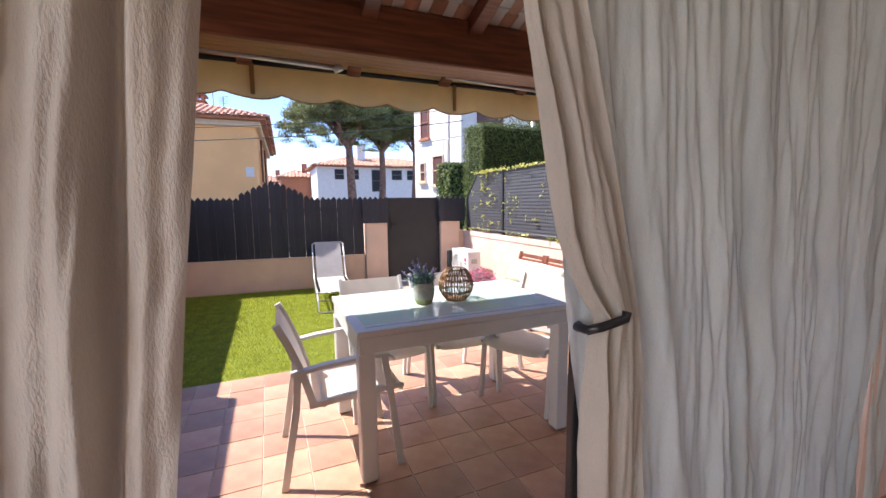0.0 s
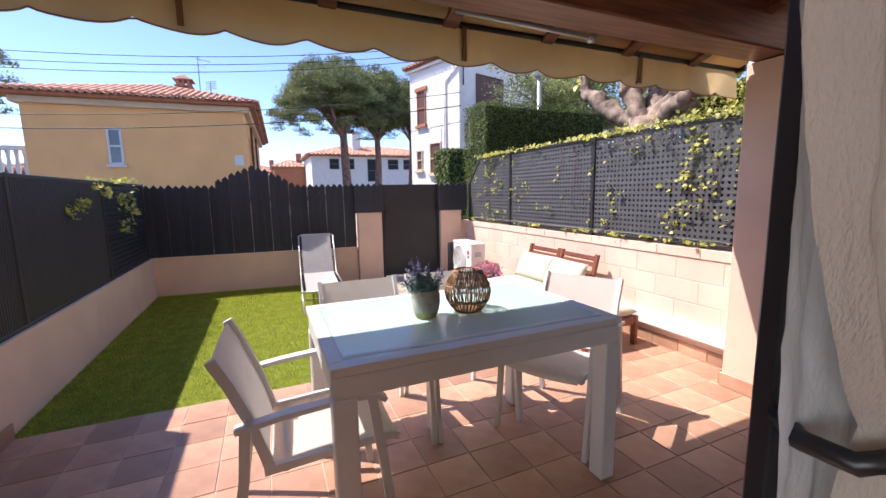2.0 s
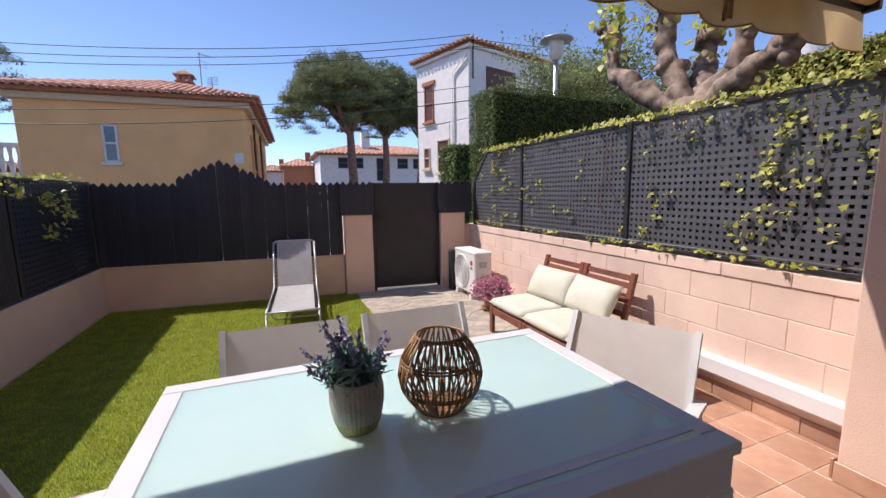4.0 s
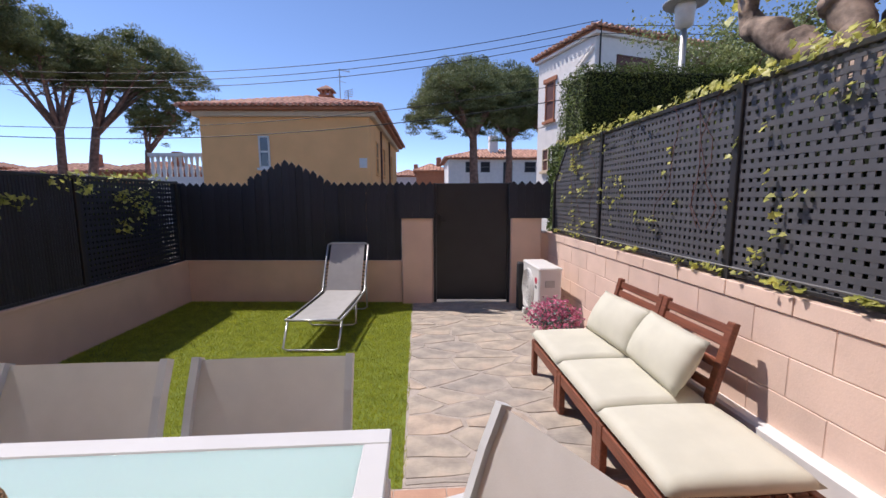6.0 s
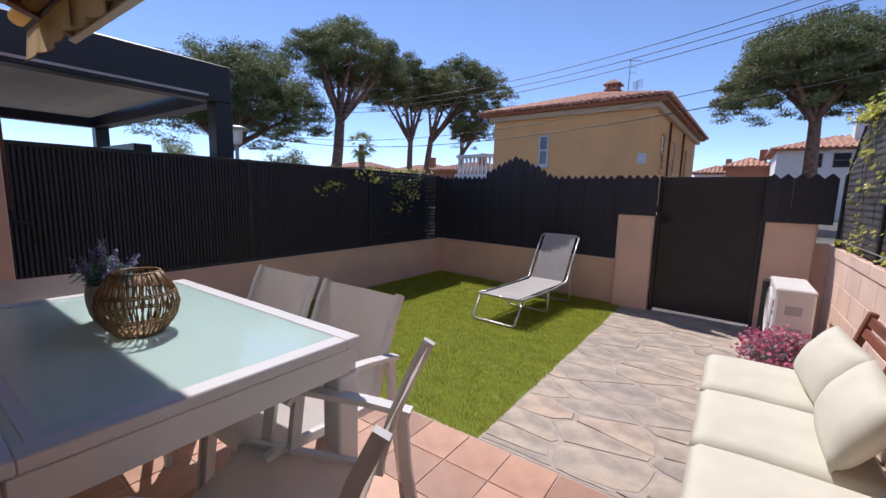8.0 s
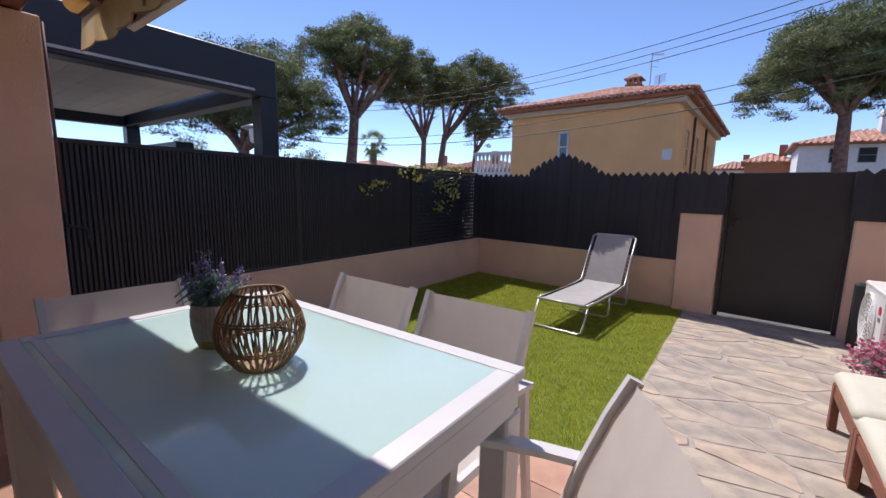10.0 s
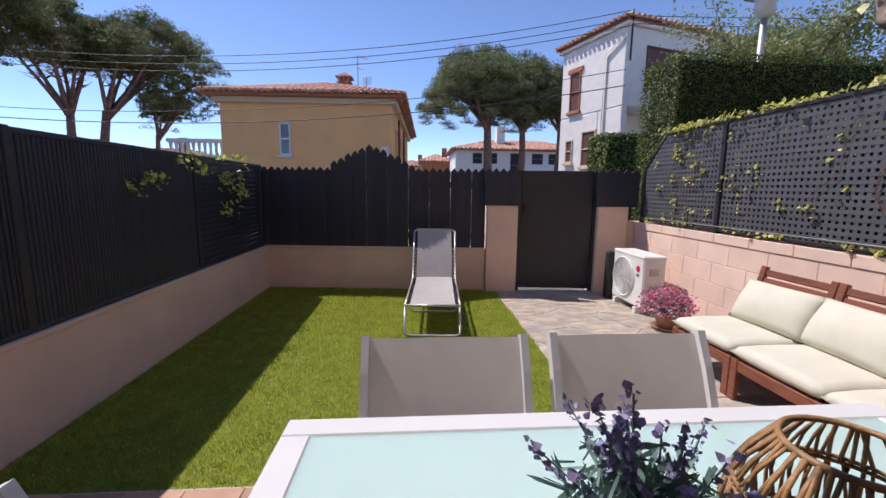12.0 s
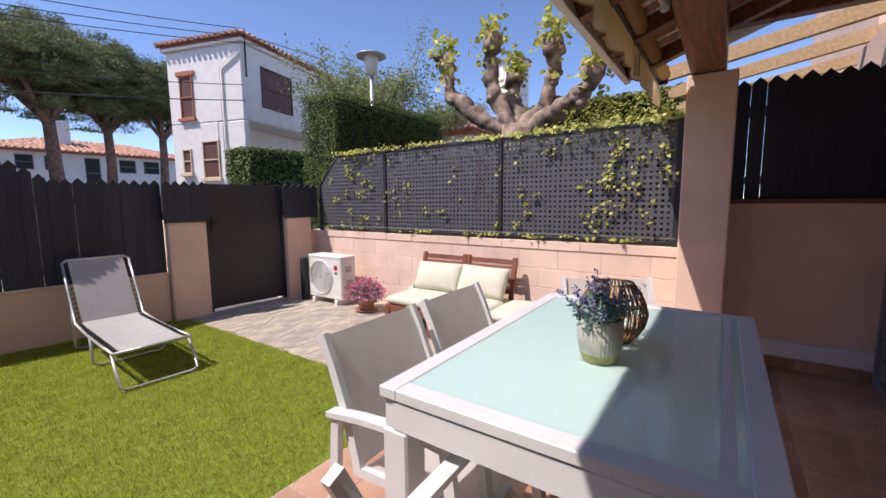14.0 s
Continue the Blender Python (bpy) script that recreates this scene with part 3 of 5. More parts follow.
def sheet(name, rows_pts, material, parent):
    """A cloth panel through rows of points."""
    nr, nc = len(rows_pts), len(rows_pts[0])
    me = bpy.data.meshes.new(name)
    me.from_pydata([tuple(p) for r in rows_pts for p in r], [],
                   [(i * nc + j, i * nc + j + 1, (i + 1) * nc + j + 1, (i + 1) * nc + j) for i in range(nr - 1) for j in range(nc - 1)])
    ob = put(name, me, material, parent, smooth=True)
    return ob


def add_bar(bm, pts, w, d):
    """A flat bar of width w (across) and depth d along a line in the y-z plane."""
    pts = [Vector(p) for p in pts]
    rings = []
    for i, p in enumerate(pts):
        t = (pts[min(i + 1, len(pts) - 1)] - pts[max(i - 1, 0)]).normalized()
        nrm = Vector((0, -t.z, t.y))
        rings.append([bm.verts.new(p + Vector((sx * w / 2, 0, 0)) + nrm * sn * d / 2) for sx, sn in ((-1, -1), (1, -1), (1, 1), (-1, 1))])
    for a, b in zip(rings, rings[1:]):
        for k in range(4):
            bm.faces.new((a[k], a[(k + 1) % 4], b[(k + 1) % 4], b[k]))
    bm.faces.new(rings[0][::-1]), bm.faces.new(rings[-1])
    bmesh.ops.recalc_face_normals(bm, faces=bm.faces)


def garden_chair():
    """Faces +y; the origin is on the floor under the top of its back."""
    c = tagged(new("garden_chair"), "white aluminium stacking armchair with white mesh seat", "chair", "chairs round the table")
    hw = 0.225
    for s in (-1, 1):
        bm = bmesh.new()
        add_bar(bm, [(s * hw, 0.0, 0.812), (s * hw, 0.045, 0.72), (s * hw, 0.10, 0.58), (s * hw, 0.135, 0.46), (s * hw, 0.15, 0.40)], 0.022, 0.034)
        put("back_post", bm, ALU, c)
        bm = bmesh.new()
        add_bar(bm, [(s * (hw + 0.026), 0.085, 0.585), (s * (hw + 0.026), 0.07, 0.40), (s * (hw + 0.026), 0.0, 0.0)], 0.022, 0.034)
        put("rear_leg", bm, ALU, c)
        bm = bmesh.new()
        add_bar(bm, [(s * (hw + 0.026), 0.575, 0.0), (s * (hw + 0.026), 0.535, 0.35), (s * (hw + 0.026), 0.50, 0.60)], 0.022, 0.034)
        put("front_leg", bm, ALU, c)
        bm = bmesh.new()
        add_bar(bm, [(s * (hw + 0.026), 0.055, 0.575), (s * (hw + 0.026), 0.20, 0.597), (s * (hw + 0.026), 0.42, 0.615), (s * (hw + 0.026), 0.52, 0.608), (s * (hw + 0.026), 0.55, 0.585)], 0.042, 0.018)
        put("armrest", bm, ALU, c)
        bm = bmesh.new()
        add_bar(bm, [(s * hw, 0.13, 0.395), (s * hw, 0.35, 0.412), (s * hw, 0.57, 0.425), (s * hw, 0.60, 0.412)], 0.022, 0.03)
        put("seat_rail", bm, ALU, c)
    sheet("backrest", [[(x, y + 0.006 * (1 - (x / hw) ** 2) * -1, z) for x in np.linspace(-hw + 0.008, hw - 0.008, 9)]
                       for y, z in ((0.002, 0.805), (0.022, 0.765), (0.045, 0.72), (0.10, 0.58), (0.135, 0.46), (0.15, 0.405))], MESHFAB, c)
    sheet("seat", [[(x, y, z - 0.018 * (1 - (x / hw) ** 2)) for x in np.linspace(-hw + 0.008, hw - 0.008, 9)]
                   for y, z in ((0.15, 0.400), (0.30, 0.412), (0.45, 0.42), (0.57, 0.43), (0.60, 0.42), (0.61, 0.40))], MESHFAB, c)
    box("cross_bar", (-hw, 0.19, 0.372), (hw, 0.21, 0.387), ALU, c)
    box("cross_bar", (-hw, 0.53, 0.38), (hw, 0.55, 0.395), ALU, c)
    return c


chair = garden_chair()
chair.matrix_basis = pose(0.68, 3.005, 0, 0, 0, 180)
copy_thing(chair, pose(1.217, 3.01, 0, 0, 0, 180))
copy_thing(chair, pose(0.008, 2.215, 0, 0, 0, -92))
copy_thing(chair, pose(1.95, 2.475, 0, 0, 0, 90 + 27))


def lounger():
    o = tagged(new("sun_lounger"), "folding sun lounger with grey mesh and laced steel frame", "lounger")
    w = 0.235
    prof = [(0.0, 0.245), (0.35, 0.235), (0.75, 0.235), (1.08, 0.255)]
    back = [(1.08, 0.255), (1.22, 0.50), (1.37, 0.735)]
    def side_line(s):
        return [(s * w, y, z) for y, z in prof + back[1:]]
    bm = bmesh.new()
    for s in (-1, 1):
        add_tube(bm, side_line(s), 0.011, 8)
    add_tube(bm, [(-w, 0, 0.245), (w, 0, 0.245)], 0.011, 8)
    add_tube(bm, [(-w, 1.37, 0.735), (-w + 0.04, 1.385, 0.757), (w - 0.04, 1.385, 0.757), (w, 1.37, 0.735)], 0.011, 8)
    put("frame", bm, STEEL, o, smooth=True)
    for y0, yb in ((0.05, -0.09), (0.62, 0.60), (1.16, 1.20)):
        bm = bmesh.new()
        add_tube(bm, [(-w, y0, 0.24 if y0 < 1.1 else 0.38), (-w, yb, 0.03), (-w + 0.04, yb, 0.011), (w - 0.04, yb, 0.011), (w, yb, 0.03), (w, y0, 0.24 if y0 < 1.1 else 0.38)], 0.010, 8)
        put("leg", bm, STEEL, o, smooth=True)
    fw = w - 0.04
    def strip(line):
        return [[(x, y, z + 0.004 - 0.02 * (1 - (x / fw) ** 2) * (0.2 < y < 1.0)) for x in np.linspace(-fw, fw, 7)] for y, z in line]
    dense = [(0.012, 0.248)] + [(0.1 + 0.1 * i, 0.24) for i in range(10)] + [(1.075, 0.256)]
    sheet("seat", strip(dense), LOUNGEFAB, o)
    sheet("backrest", strip([(1.078, 0.258), (1.15, 0.385), (1.22, 0.505), (1.30, 0.625), (1.37, 0.735), (1.388, 0.760)]), LOUNGEFAB, o)
    bm = bmesh.new()
    for s in (-1, 1):
        for i in range(22):
            y = 0.06 + i * 0.046
            add_tube(bm, [(s * w, y, 0.243), (s * fw, y + 0.018, 0.246)], 0.0035, 5)
            add_tube(bm, [(s * w, y + 0.036, 0.243), (s * fw, y + 0.018, 0.246)], 0.0035, 5)
        for i in range(11):
            f = 0.06 + i * 0.08
            p = Vector((0, 1.08 + 0.29 * f, 0.255 + 0.48 * f))
            q = Vector((0, 1.08 + 0.29 * (f + 0.035), 0.255 + 0.48 * (f + 0.035)))
            add_tube(bm, [(s * w, p.y, p.z), (s * fw, q.y, q.z)], 0.0035, 5)
    put("lacing", bm, CORD, o)["kind"] = "stuff"
    o.matrix_basis = pose(0.747, 5.235, 0, 0, 0, -3.5)
    return o


lounger()


def pillow_mesh(name, w, d, h, material, parent, m, n=14, power=0.35, pinch=0.04):
    """A soft cushion: a grid swelling towards its middle, with a seam round the edge."""
    bm = bmesh.new()
    grid = {}
    for side_s in (1, -1):
        for i in range(n + 1):
            for j in range(n + 1):
                u, v = 2 * i / n - 1, 2 * j / n - 1
                e = max(0.0, (1 - u ** 2) * (1 - v ** 2)) ** power
                if e == 0 and side_s < 0:
                    grid[(-1, i, j)] = grid[(1, i, j)]
                    continue
                k = 1 - pinch * (1 - abs(u * v)) * (abs(u) + abs(v)) / 2
                wob = 0.06 * noise.noise(Vector((u * 2.3 + w * 9, v * 2.3, side_s * 3 + d * 5)))
                grid[(side_s, i, j)] = bm.verts.new((u * w / 2 * k, v * d / 2 * k, side_s * h / 2 * (e + wob * e)))
    for side_s in (1, -1):
        for i in range(n):
            for j in range(n):
                q = [grid[(side_s, i, j)], grid[(side_s, i + 1, j)], grid[(side_s, i + 1, j + 1)], grid[(side_s, i, j + 1)]]
                bm.faces.new(q if side_s > 0 else q[::-1])
    return put(name, bm, material, parent, smooth=True, m=m)


def bench_module(name, label, with_back):
    """A slatted low wooden seat, x 0 (front) to 0.6 (wall), y 0 to 0.545."""
    o = tagged(new(name), label, "sofa" if with_back else "ottoman", "modular garden sofa")
    L = 0.545
    for lx, ly in ((0.0, 0.0), (0.0, L - 0.05), (0.54, 0.0), (0.54, L - 0.05)):
        box("leg", (lx, ly, 0), (lx + 0.035, ly + 0.05, 0.255), TEAK, o)
    boxes("apron", [((0.004, 0.05, 0.185), (0.03, L - 0.05, 0.25)), ((0.545, 0.05, 0.185), (0.57, L - 0.05, 0.25)), ((0.035, 0.005, 0.185), (0.54, 0.028, 0.25)), ((0.035, L - 0.028, 0.185), (0.54, L - 0.005, 0.25))], TEAK, o)
    for k in range(7):
        box("slat", (0.036 + k * 0.074, 0.03, 0.235), (0.036 + k * 0.074 + 0.055, L - 0.03, 0.253), TEAK, o)
    if with_back:
        back = pose(0.53, 0, 0.24, 0, 14, 0)
        for y in (0.0, L - 0.045):
            box("back_post", (-0.015, y, 0), (0.02, y + 0.045, 0.475), TEAK, o, m=back)
        for z in (0.13, 0.24, 0.35, 0.41):
            box("slat", (-0.005, 0.045, z), (0.012, L - 0.045, z + 0.045), TEAK, o, m=back)
    return o


for y0, b in ((4.075, True), (3.525, True), (2.985, False)):
    mod = bench_module("garden_sofa" if b else "garden_ottoman", "low reddish wooden sofa module with slatted back" if b else "low reddish wooden ottoman module", b)
    mod.matrix_basis = pose(2.475, y0, 0)
    cu = tagged(pillow_mesh("seat_cushion", 0.575, 0.55, 0.10, CREAM, None, pose(2.475 + 0.275, y0 + 0.273, 0.298, rz=0), n=18, power=0.16, pinch=0.015),
                "thick cream canvas seat cushion", "cushion", "cream cushions")
for y0, tilt in ((4.07, 3), (3.56, -4)):
    tagged(pillow_mesh("back_pillow", 0.305, 0.545, 0.16, CREAM, None, pose(2.945, y0 + 0.245, 0.48, 0, -62, tilt), power=0.42, pinch=0.05),
           "plump cream canvas back pillow with soft creases", "pillow", "cream pillows")


def ac_unit():
    o = tagged(new("air_conditioner"), "white outdoor air-conditioner unit with round fan grille", "air conditioner")
    x0, x1, y0, y1, z0, z1 = 2.83, 3.06, 5.64, 6.24, 0.065, 0.59
    box("casing", (x0, y0, z0), (x1, y1, z1), ACWHITE, o, bevel=0.014)
    box("lid", (x0 - 0.004, y0 - 0.004, z1 - 0.03), (x1 + 0.004, y1 + 0.004, z1 + 0.004), ACWHITE, o, bevel=0.01)
    bm = bmesh.new()
    cy, cz = 6.01, 0.325
    for r in (0.03, 0.06, 0.09, 0.12, 0.15, 0.18, 0.205):
        pts = [(x0 - 0.008, cy + r * math.cos(a), cz + r * math.sin(a)) for a in np.linspace(0, 2 * math.pi, 33)]
        add_tube(bm, pts, 0.004 if r < 0.2 else 0.009, 5, cap=False)
    for a in np.linspace(0, 2 * math.pi, 17)[:-1]:
        add_tube(bm, [(x0 - 0.008, cy + 0.03 * math.cos(a), cz + 0.03 * math.sin(a)), (x0 - 0.008, cy + 0.205 * math.cos(a + 0.3), cz + 0.205 * math.sin(a + 0.3))], 0.003, 5)
    put("grille", bm, ACWHITE, o)
    bm = bmesh.new()
    add_lathe(bm, [(0.20, 0.0), (0.20, 0.003)], 32)
    put("fan_recess", bm, ACGREY, o, m=pose(x0 - 0.004, cy, cz, 0, 90, 0))
    bm = bmesh.new()
    add_lathe(bm, [(0.032, 0.0), (0.032, 0.003)], 20)
    put("badge", bm, RED, o, m=pose(x0 - 0.004, 5.735, 0.455, 0, 90, 0))
    boxes("badge_bar", [((x0 - 0.003, 5.71, 0.375), (x0 + 0.001, 5.735, 0.405)), ((x0 - 0.003, 5.74, 0.375), (x0 + 0.001, 5.765, 0.405))], GREYMARK, o, bevel=0)
    box("foot", (x0 - 0.02, y0 + 0.07, 0), (x1 + 0.01, y0 + 0.12, z0), ACWHITE, o)
    box("foot", (x0 - 0.02, y1 - 0.12, 0), (x1 + 0.01, y1 - 0.07, z0), ACWHITE, o)
    box("side_handle", (2.89, y0 - 0.006, 0.40), (2.99, y0 + 0.001, 0.47), ACGREY, o)
    box("valve_cover", (2.90, y0 - 0.014, 0.17), (3.0, y0 + 0.001, 0.30), ACGREY, o)
    tube("pipe", [(3.0, y0 - 0.012, 0.22), (3.03, y0 - 0.05, 0.25), (3.07, y0 - 0.04, 0.12), (3.12, y0 + 0.02, 0.06)], 0.012, ACWHITE, o)
    return o


ac_unit()
tagged(box("black_panel", (2.785, 6.27, 0.0), (2.86, 6.37, 0.55), CORD, bevel=0.015), "upright black plastic panel beside the air conditioner", "panel")

# flower pot
rng = np.random.default_rng(4)
fp = tagged(new("flower_pot"), "terracotta pot of bright pink flowers on a saucer", "potted plant")
bm = bmesh.new()
add_lathe(bm, [(0.075, 0.02), (0.105, 0.13), (0.115, 0.135), (0.115, 0.165), (0.10, 0.165), (0.095, 0.14)], 24)
put("pot", bm, TERRA, fp, smooth=True)
bm = bmesh.new()
add_lathe(bm, [(0.10, 0.0), (0.135, 0.025), (0.128, 0.025), (0.1, 0.008)], 24)
put("saucer", bm, TERRA, fp, smooth=True)
def ball(n, r, rz, z):
    v = rng.normal(size=(n, 3))
    v /= np.linalg.norm(v, axis=1)[:, None]
    v *= (rng.random((n, 1)) ** 0.35) * (0.8 + 0.35 * rng.random((n, 1)))
    v[:, :2] *= r
    v[:, 2] = np.abs(v[:, 2]) * rz + z - 0.03
    return v
pl = ball(900, 0.215, 0.19, 0.18)
scatter("foliage", pl * (0.95, 0.95, 1), rng.uniform(0.02, 0.045, len(pl)), SAGE, rng, DIAMOND, parent=fp)["kind"] = "stuff"
pl = ball(1150, 0.25, 0.23, 0.19)
scatter("blossom", pl, rng.uniform(0.014, 0.032, len(pl)), PINK, rng, LOBED, parent=fp)["kind"] = "stuff"
fp.matrix_basis = pose(2.86, 5.27, 0)

# lavender in its pot
lav = tagged(new("lavender_pot"), "small grey ribbed cement pot of purple lavender", "potted plant")
bm = bmesh.new()
prof = [(0.038, 0.0), (0.046, 0.004), (0.056, 0.03), (0.063, 0.07), (0.063, 0.10), (0.058, 0.128), (0.052, 0.128), (0.052, 0.11)]
rings = []
for r, z in prof:
    rings.append([bm.verts.new(((r + 0.0007 * (k % 2)) * math.cos(2 * math.pi * k / 72), (r + 0.0007 * (k % 2)) * math.sin(2 * math.pi * k / 72), z)) for k in range(72)])
for a, b in zip(rings, rings[1:]):
    for k in range(72):
        bm.faces.new((a[k], a[(k + 1) % 72], b[(k + 1) % 72], b[k]))
bm.faces.new(rings[0][::-1]), bm.faces.new(rings[-1])
pot_me = put("pot", bm, POT, lav)
pot_me.data.materials.append(POTBASE)
for f in pot_me.data.polygons:
    if f.center.z < 0.03:
        f.material_index = 1
bm, tips, leaf_c, leaf_n = bmesh.new(), [], [], []
rnd = random.Random(3)
for k in range(21):
    a, tilt = rnd.uniform(0, 6.28), rnd.uniform(0.02, 0.95) ** 0.9
    L = rnd.uniform(0.10, 0.175) * (1 - 0.25 * tilt)
    d = Vector((math.cos(a) * math.sin(tilt), math.sin(a) * math.sin(tilt), math.cos(tilt)))
    p0 = Vector((math.cos(a) * 0.03 * rnd.random(), math.sin(a) * 0.03 * rnd.random(), 0.11))
    p1 = p0 + d * L
    add_tube(bm, [p0, (p0 + p1) / 2 + Vector((0, 0, 0.006)), p1], 0.0011, 4)
    for i in range(30):
        f = rnd.uniform(0.60, 1.05)
        q = p0 + d * L * f + Vector((rnd.gauss(0, 1), rnd.gauss(0, 1), rnd.gauss(0, 1))) * 0.0038
        tips.append(q)
    for i in range(42):
        f = rnd.uniform(0.02, 0.62)
        leaf_c.append(p0 + d * L * f + Vector((rnd.gauss(0, 1), rnd.gauss(0, 1), rnd.gauss(0, 0.6))) * 0.012)
put("stems", bm, SAGE, lav)
scatter("flower_spikes", tips, rng.uniform(0.006, 0.011, len(tips)), LAVENDER, rng, LOBED, parent=lav)["kind"] = "stuff"
scatter("leaves", leaf_c, rng.uniform(0.028, 0.06, len(leaf_c)), SAGE, rng, ((-0.5, -0.04), (0.2, -0.06), (0.5, 0), (0.2, 0.06), (-0.5, 0.04)), parent=lav)["kind"] = "stuff"
lav.matrix_basis = pose(0.825, 2.232, 0.772)

# rattan lantern
lan = tagged(new("rattan_lantern"), "round brown rattan lantern with open top", "lantern")
def lan_r(z):
    pts = [(0.0, 0.062), (0.02, 0.082), (0.055, 0.106), (0.095, 0.115), (0.135, 0.106), (0.17, 0.086), (0.195, 0.066)]
    for (z0, r0), (z1, r1) in zip(pts, pts[1:]):
        if z <= z1:
            return r0 + (r1 - r0) * (z - z0) / (z1 - z0)
    return pts[-1][1]
bm = bmesh.new()
for z, r in ((0.004, 0.004), (0.055, 0.0028), (0.062, 0.0028), (0.128, 0.0028), (0.135, 0.0028), (0.195, 0.004)):
    add_tube(bm, [(lan_r(z) * math.cos(a), lan_r(z) * math.sin(a), z) for a in np.linspace(0, 2 * math.pi, 41)], r, 6, cap=False)
put("hoops", bm, RATTAN, lan, smooth=True)
bm = bmesh.new()
for band, (z0, z1) in enumerate(((0.004, 0.058), (0.058, 0.131), (0.131, 0.195))):
    for k in range(68):
        a0 = 2 * math.pi * k / 68 + rnd.gauss(0, 0.015)
        a1 = a0 + (0.07 if k % 2 else -0.07) + rnd.gauss(0, 0.03)
        add_tube(bm, [((lan_r(z) + 0.001) * math.cos(a0 + (a1 - a0) * f), (lan_r(z) + 0.001) * math.sin(a0 + (a1 - a0) * f), z) for f, z in ((g, z0 + (z1 - z0) * g) for g in (0, 0.5, 1))], rnd.uniform(0.0021, 0.0031), 5)
put("canes", bm, RATTAN, lan, smooth=True)
bm = bmesh.new()
add_lathe(bm, [(0.0, 0.0), (0.062, 0.0), (0.062, 0.008), (0.0, 0.008)], 24)
put("base", bm, RATTAN, lan)
lan.matrix_basis = pose(1.042, 2.245, 0.772) @ Matrix.Diagonal((0.93, 0.93, 0.99, 1))

# ---- curtains ----
def curtain(name, label, x0, x1, y, material, fold, amp, edge, seed, z1=2.3, cols=150, rows_c=90):
    """A hanging cloth with uneven pleats; edge(z) gives how far its two sides are drawn in at each height."""
    rr = random.Random(seed)
    phases = [rr.uniform(0, 6.28) for _ in range(6)]
    vs, fs = [], []
    for j in range(rows_c + 1):
        z = 0.02 + (z1 - 0.02) * j / rows_c
        a, b, squeeze = edge(z)
        for i in range(cols + 1):
            u = i / cols
            x = (x0 + a) + (x1 + b - x0 - a) * u
            s = u * (x1 - x0) / fold * 2 * math.pi
            d = math.sin(s + phases[0] + 0.5 * math.sin(z * 1.3 + phases[1])) + 0.5 * math.sin(1.73 * s + phases[2] + 0.6 * z) + 0.09 * math.sin(4.1 * s + phases[3] - 0.9 * z)
            w_ = u * (x1 - x0)
            crease = 0.013 * noise.noise(Vector((w_ * 17 + 0.8 * z + seed, z * 1.3, 3))) + 0.006 * noise.noise(Vector((w_ * 38 - 1.5 * z, z * 3.2 + seed, 7))) + 0.0022 * noise.noise(Vector((w_ * 60 + 9 * z, z * 22, seed)))
            vs.append((x + 0.012 * math.sin(s * 0.5 + z), y + amp * squeeze * d * (0.75 + 0.25 * z / z1) + crease * 2, z))
    for j in range(rows_c):
        for i in range(cols):
            a = j * (cols + 1) + i
            fs.append((a, a + 1, a + cols + 2, a + cols + 1))
    me = bpy.data.meshes.new(name)
    me.from_pydata(vs, [], fs)
    ob = put(name, me, material, smooth=True)
    return tagged(ob, label, "curtain")


def drape_left_side(z):
    return float(np.interp(z, (0.0, 1.02, 1.085, 1.13, 1.20, 1.30, 1.55, 2.30), (0.725, 0.705, 0.722, 0.685, 0.637, 0.602, 0.555, 0.39)))


def drape_right_side(z):
    return float(np.interp(z, (0.0, 0.68, 1.08, 1.24, 1.45, 1.67, 2.30), (0.99, 0.935, 0.885, 0.845, 0.785, 0.715, 0.53)))


def tied(z):
    k = math.exp(-((z - 1.08) / 0.22) ** 2)
    return drape_left_side(z) - 0.70, drape_right_side(z) - 0.93, 1 - 0.45 * k


curtain("drape_left", "beige linen curtain hanging in loose folds", -2.0, -0.145, 0.71, DRAPE, 0.12, 0.030, lambda z: (0, 0.10 * (z - 0.95), 1), 5, cols=420)
curtain("drape_right", "beige linen curtain gathered by a black holdback", 0.70, 0.93, 0.762, DRAPE, 0.115, 0.014, tied, 11, cols=110)
curtain("sheer_curtain", "thin white linen curtain in narrow folds", 0.74, 3.2, 0.802, SHEER, 0.21, 0.012, lambda z: (0.845 - 0.155 * z - 0.74, 0, 1), 23, cols=460)
hb = tagged(new("curtain_holdback"), "black metal curtain holdback arm", "holdback")
tube("arm", [(0.755, 0.842, 1.05), (0.715, 0.80, 1.05), (0.703, 0.748, 1.058), (0.73, 0.728, 1.068), (0.80, 0.725, 1.08), (0.804, 0.725, 1.098)], 0.012, BLACK, hb)
tube("curtain_rod", [(-2.4, 0.67, 2.33), (3.3, 0.67, 2.33)], 0.014, BLACK)
tagged(bpy.data.objects["curtain_rod"], "black curtain rod above the door opening", "rod")

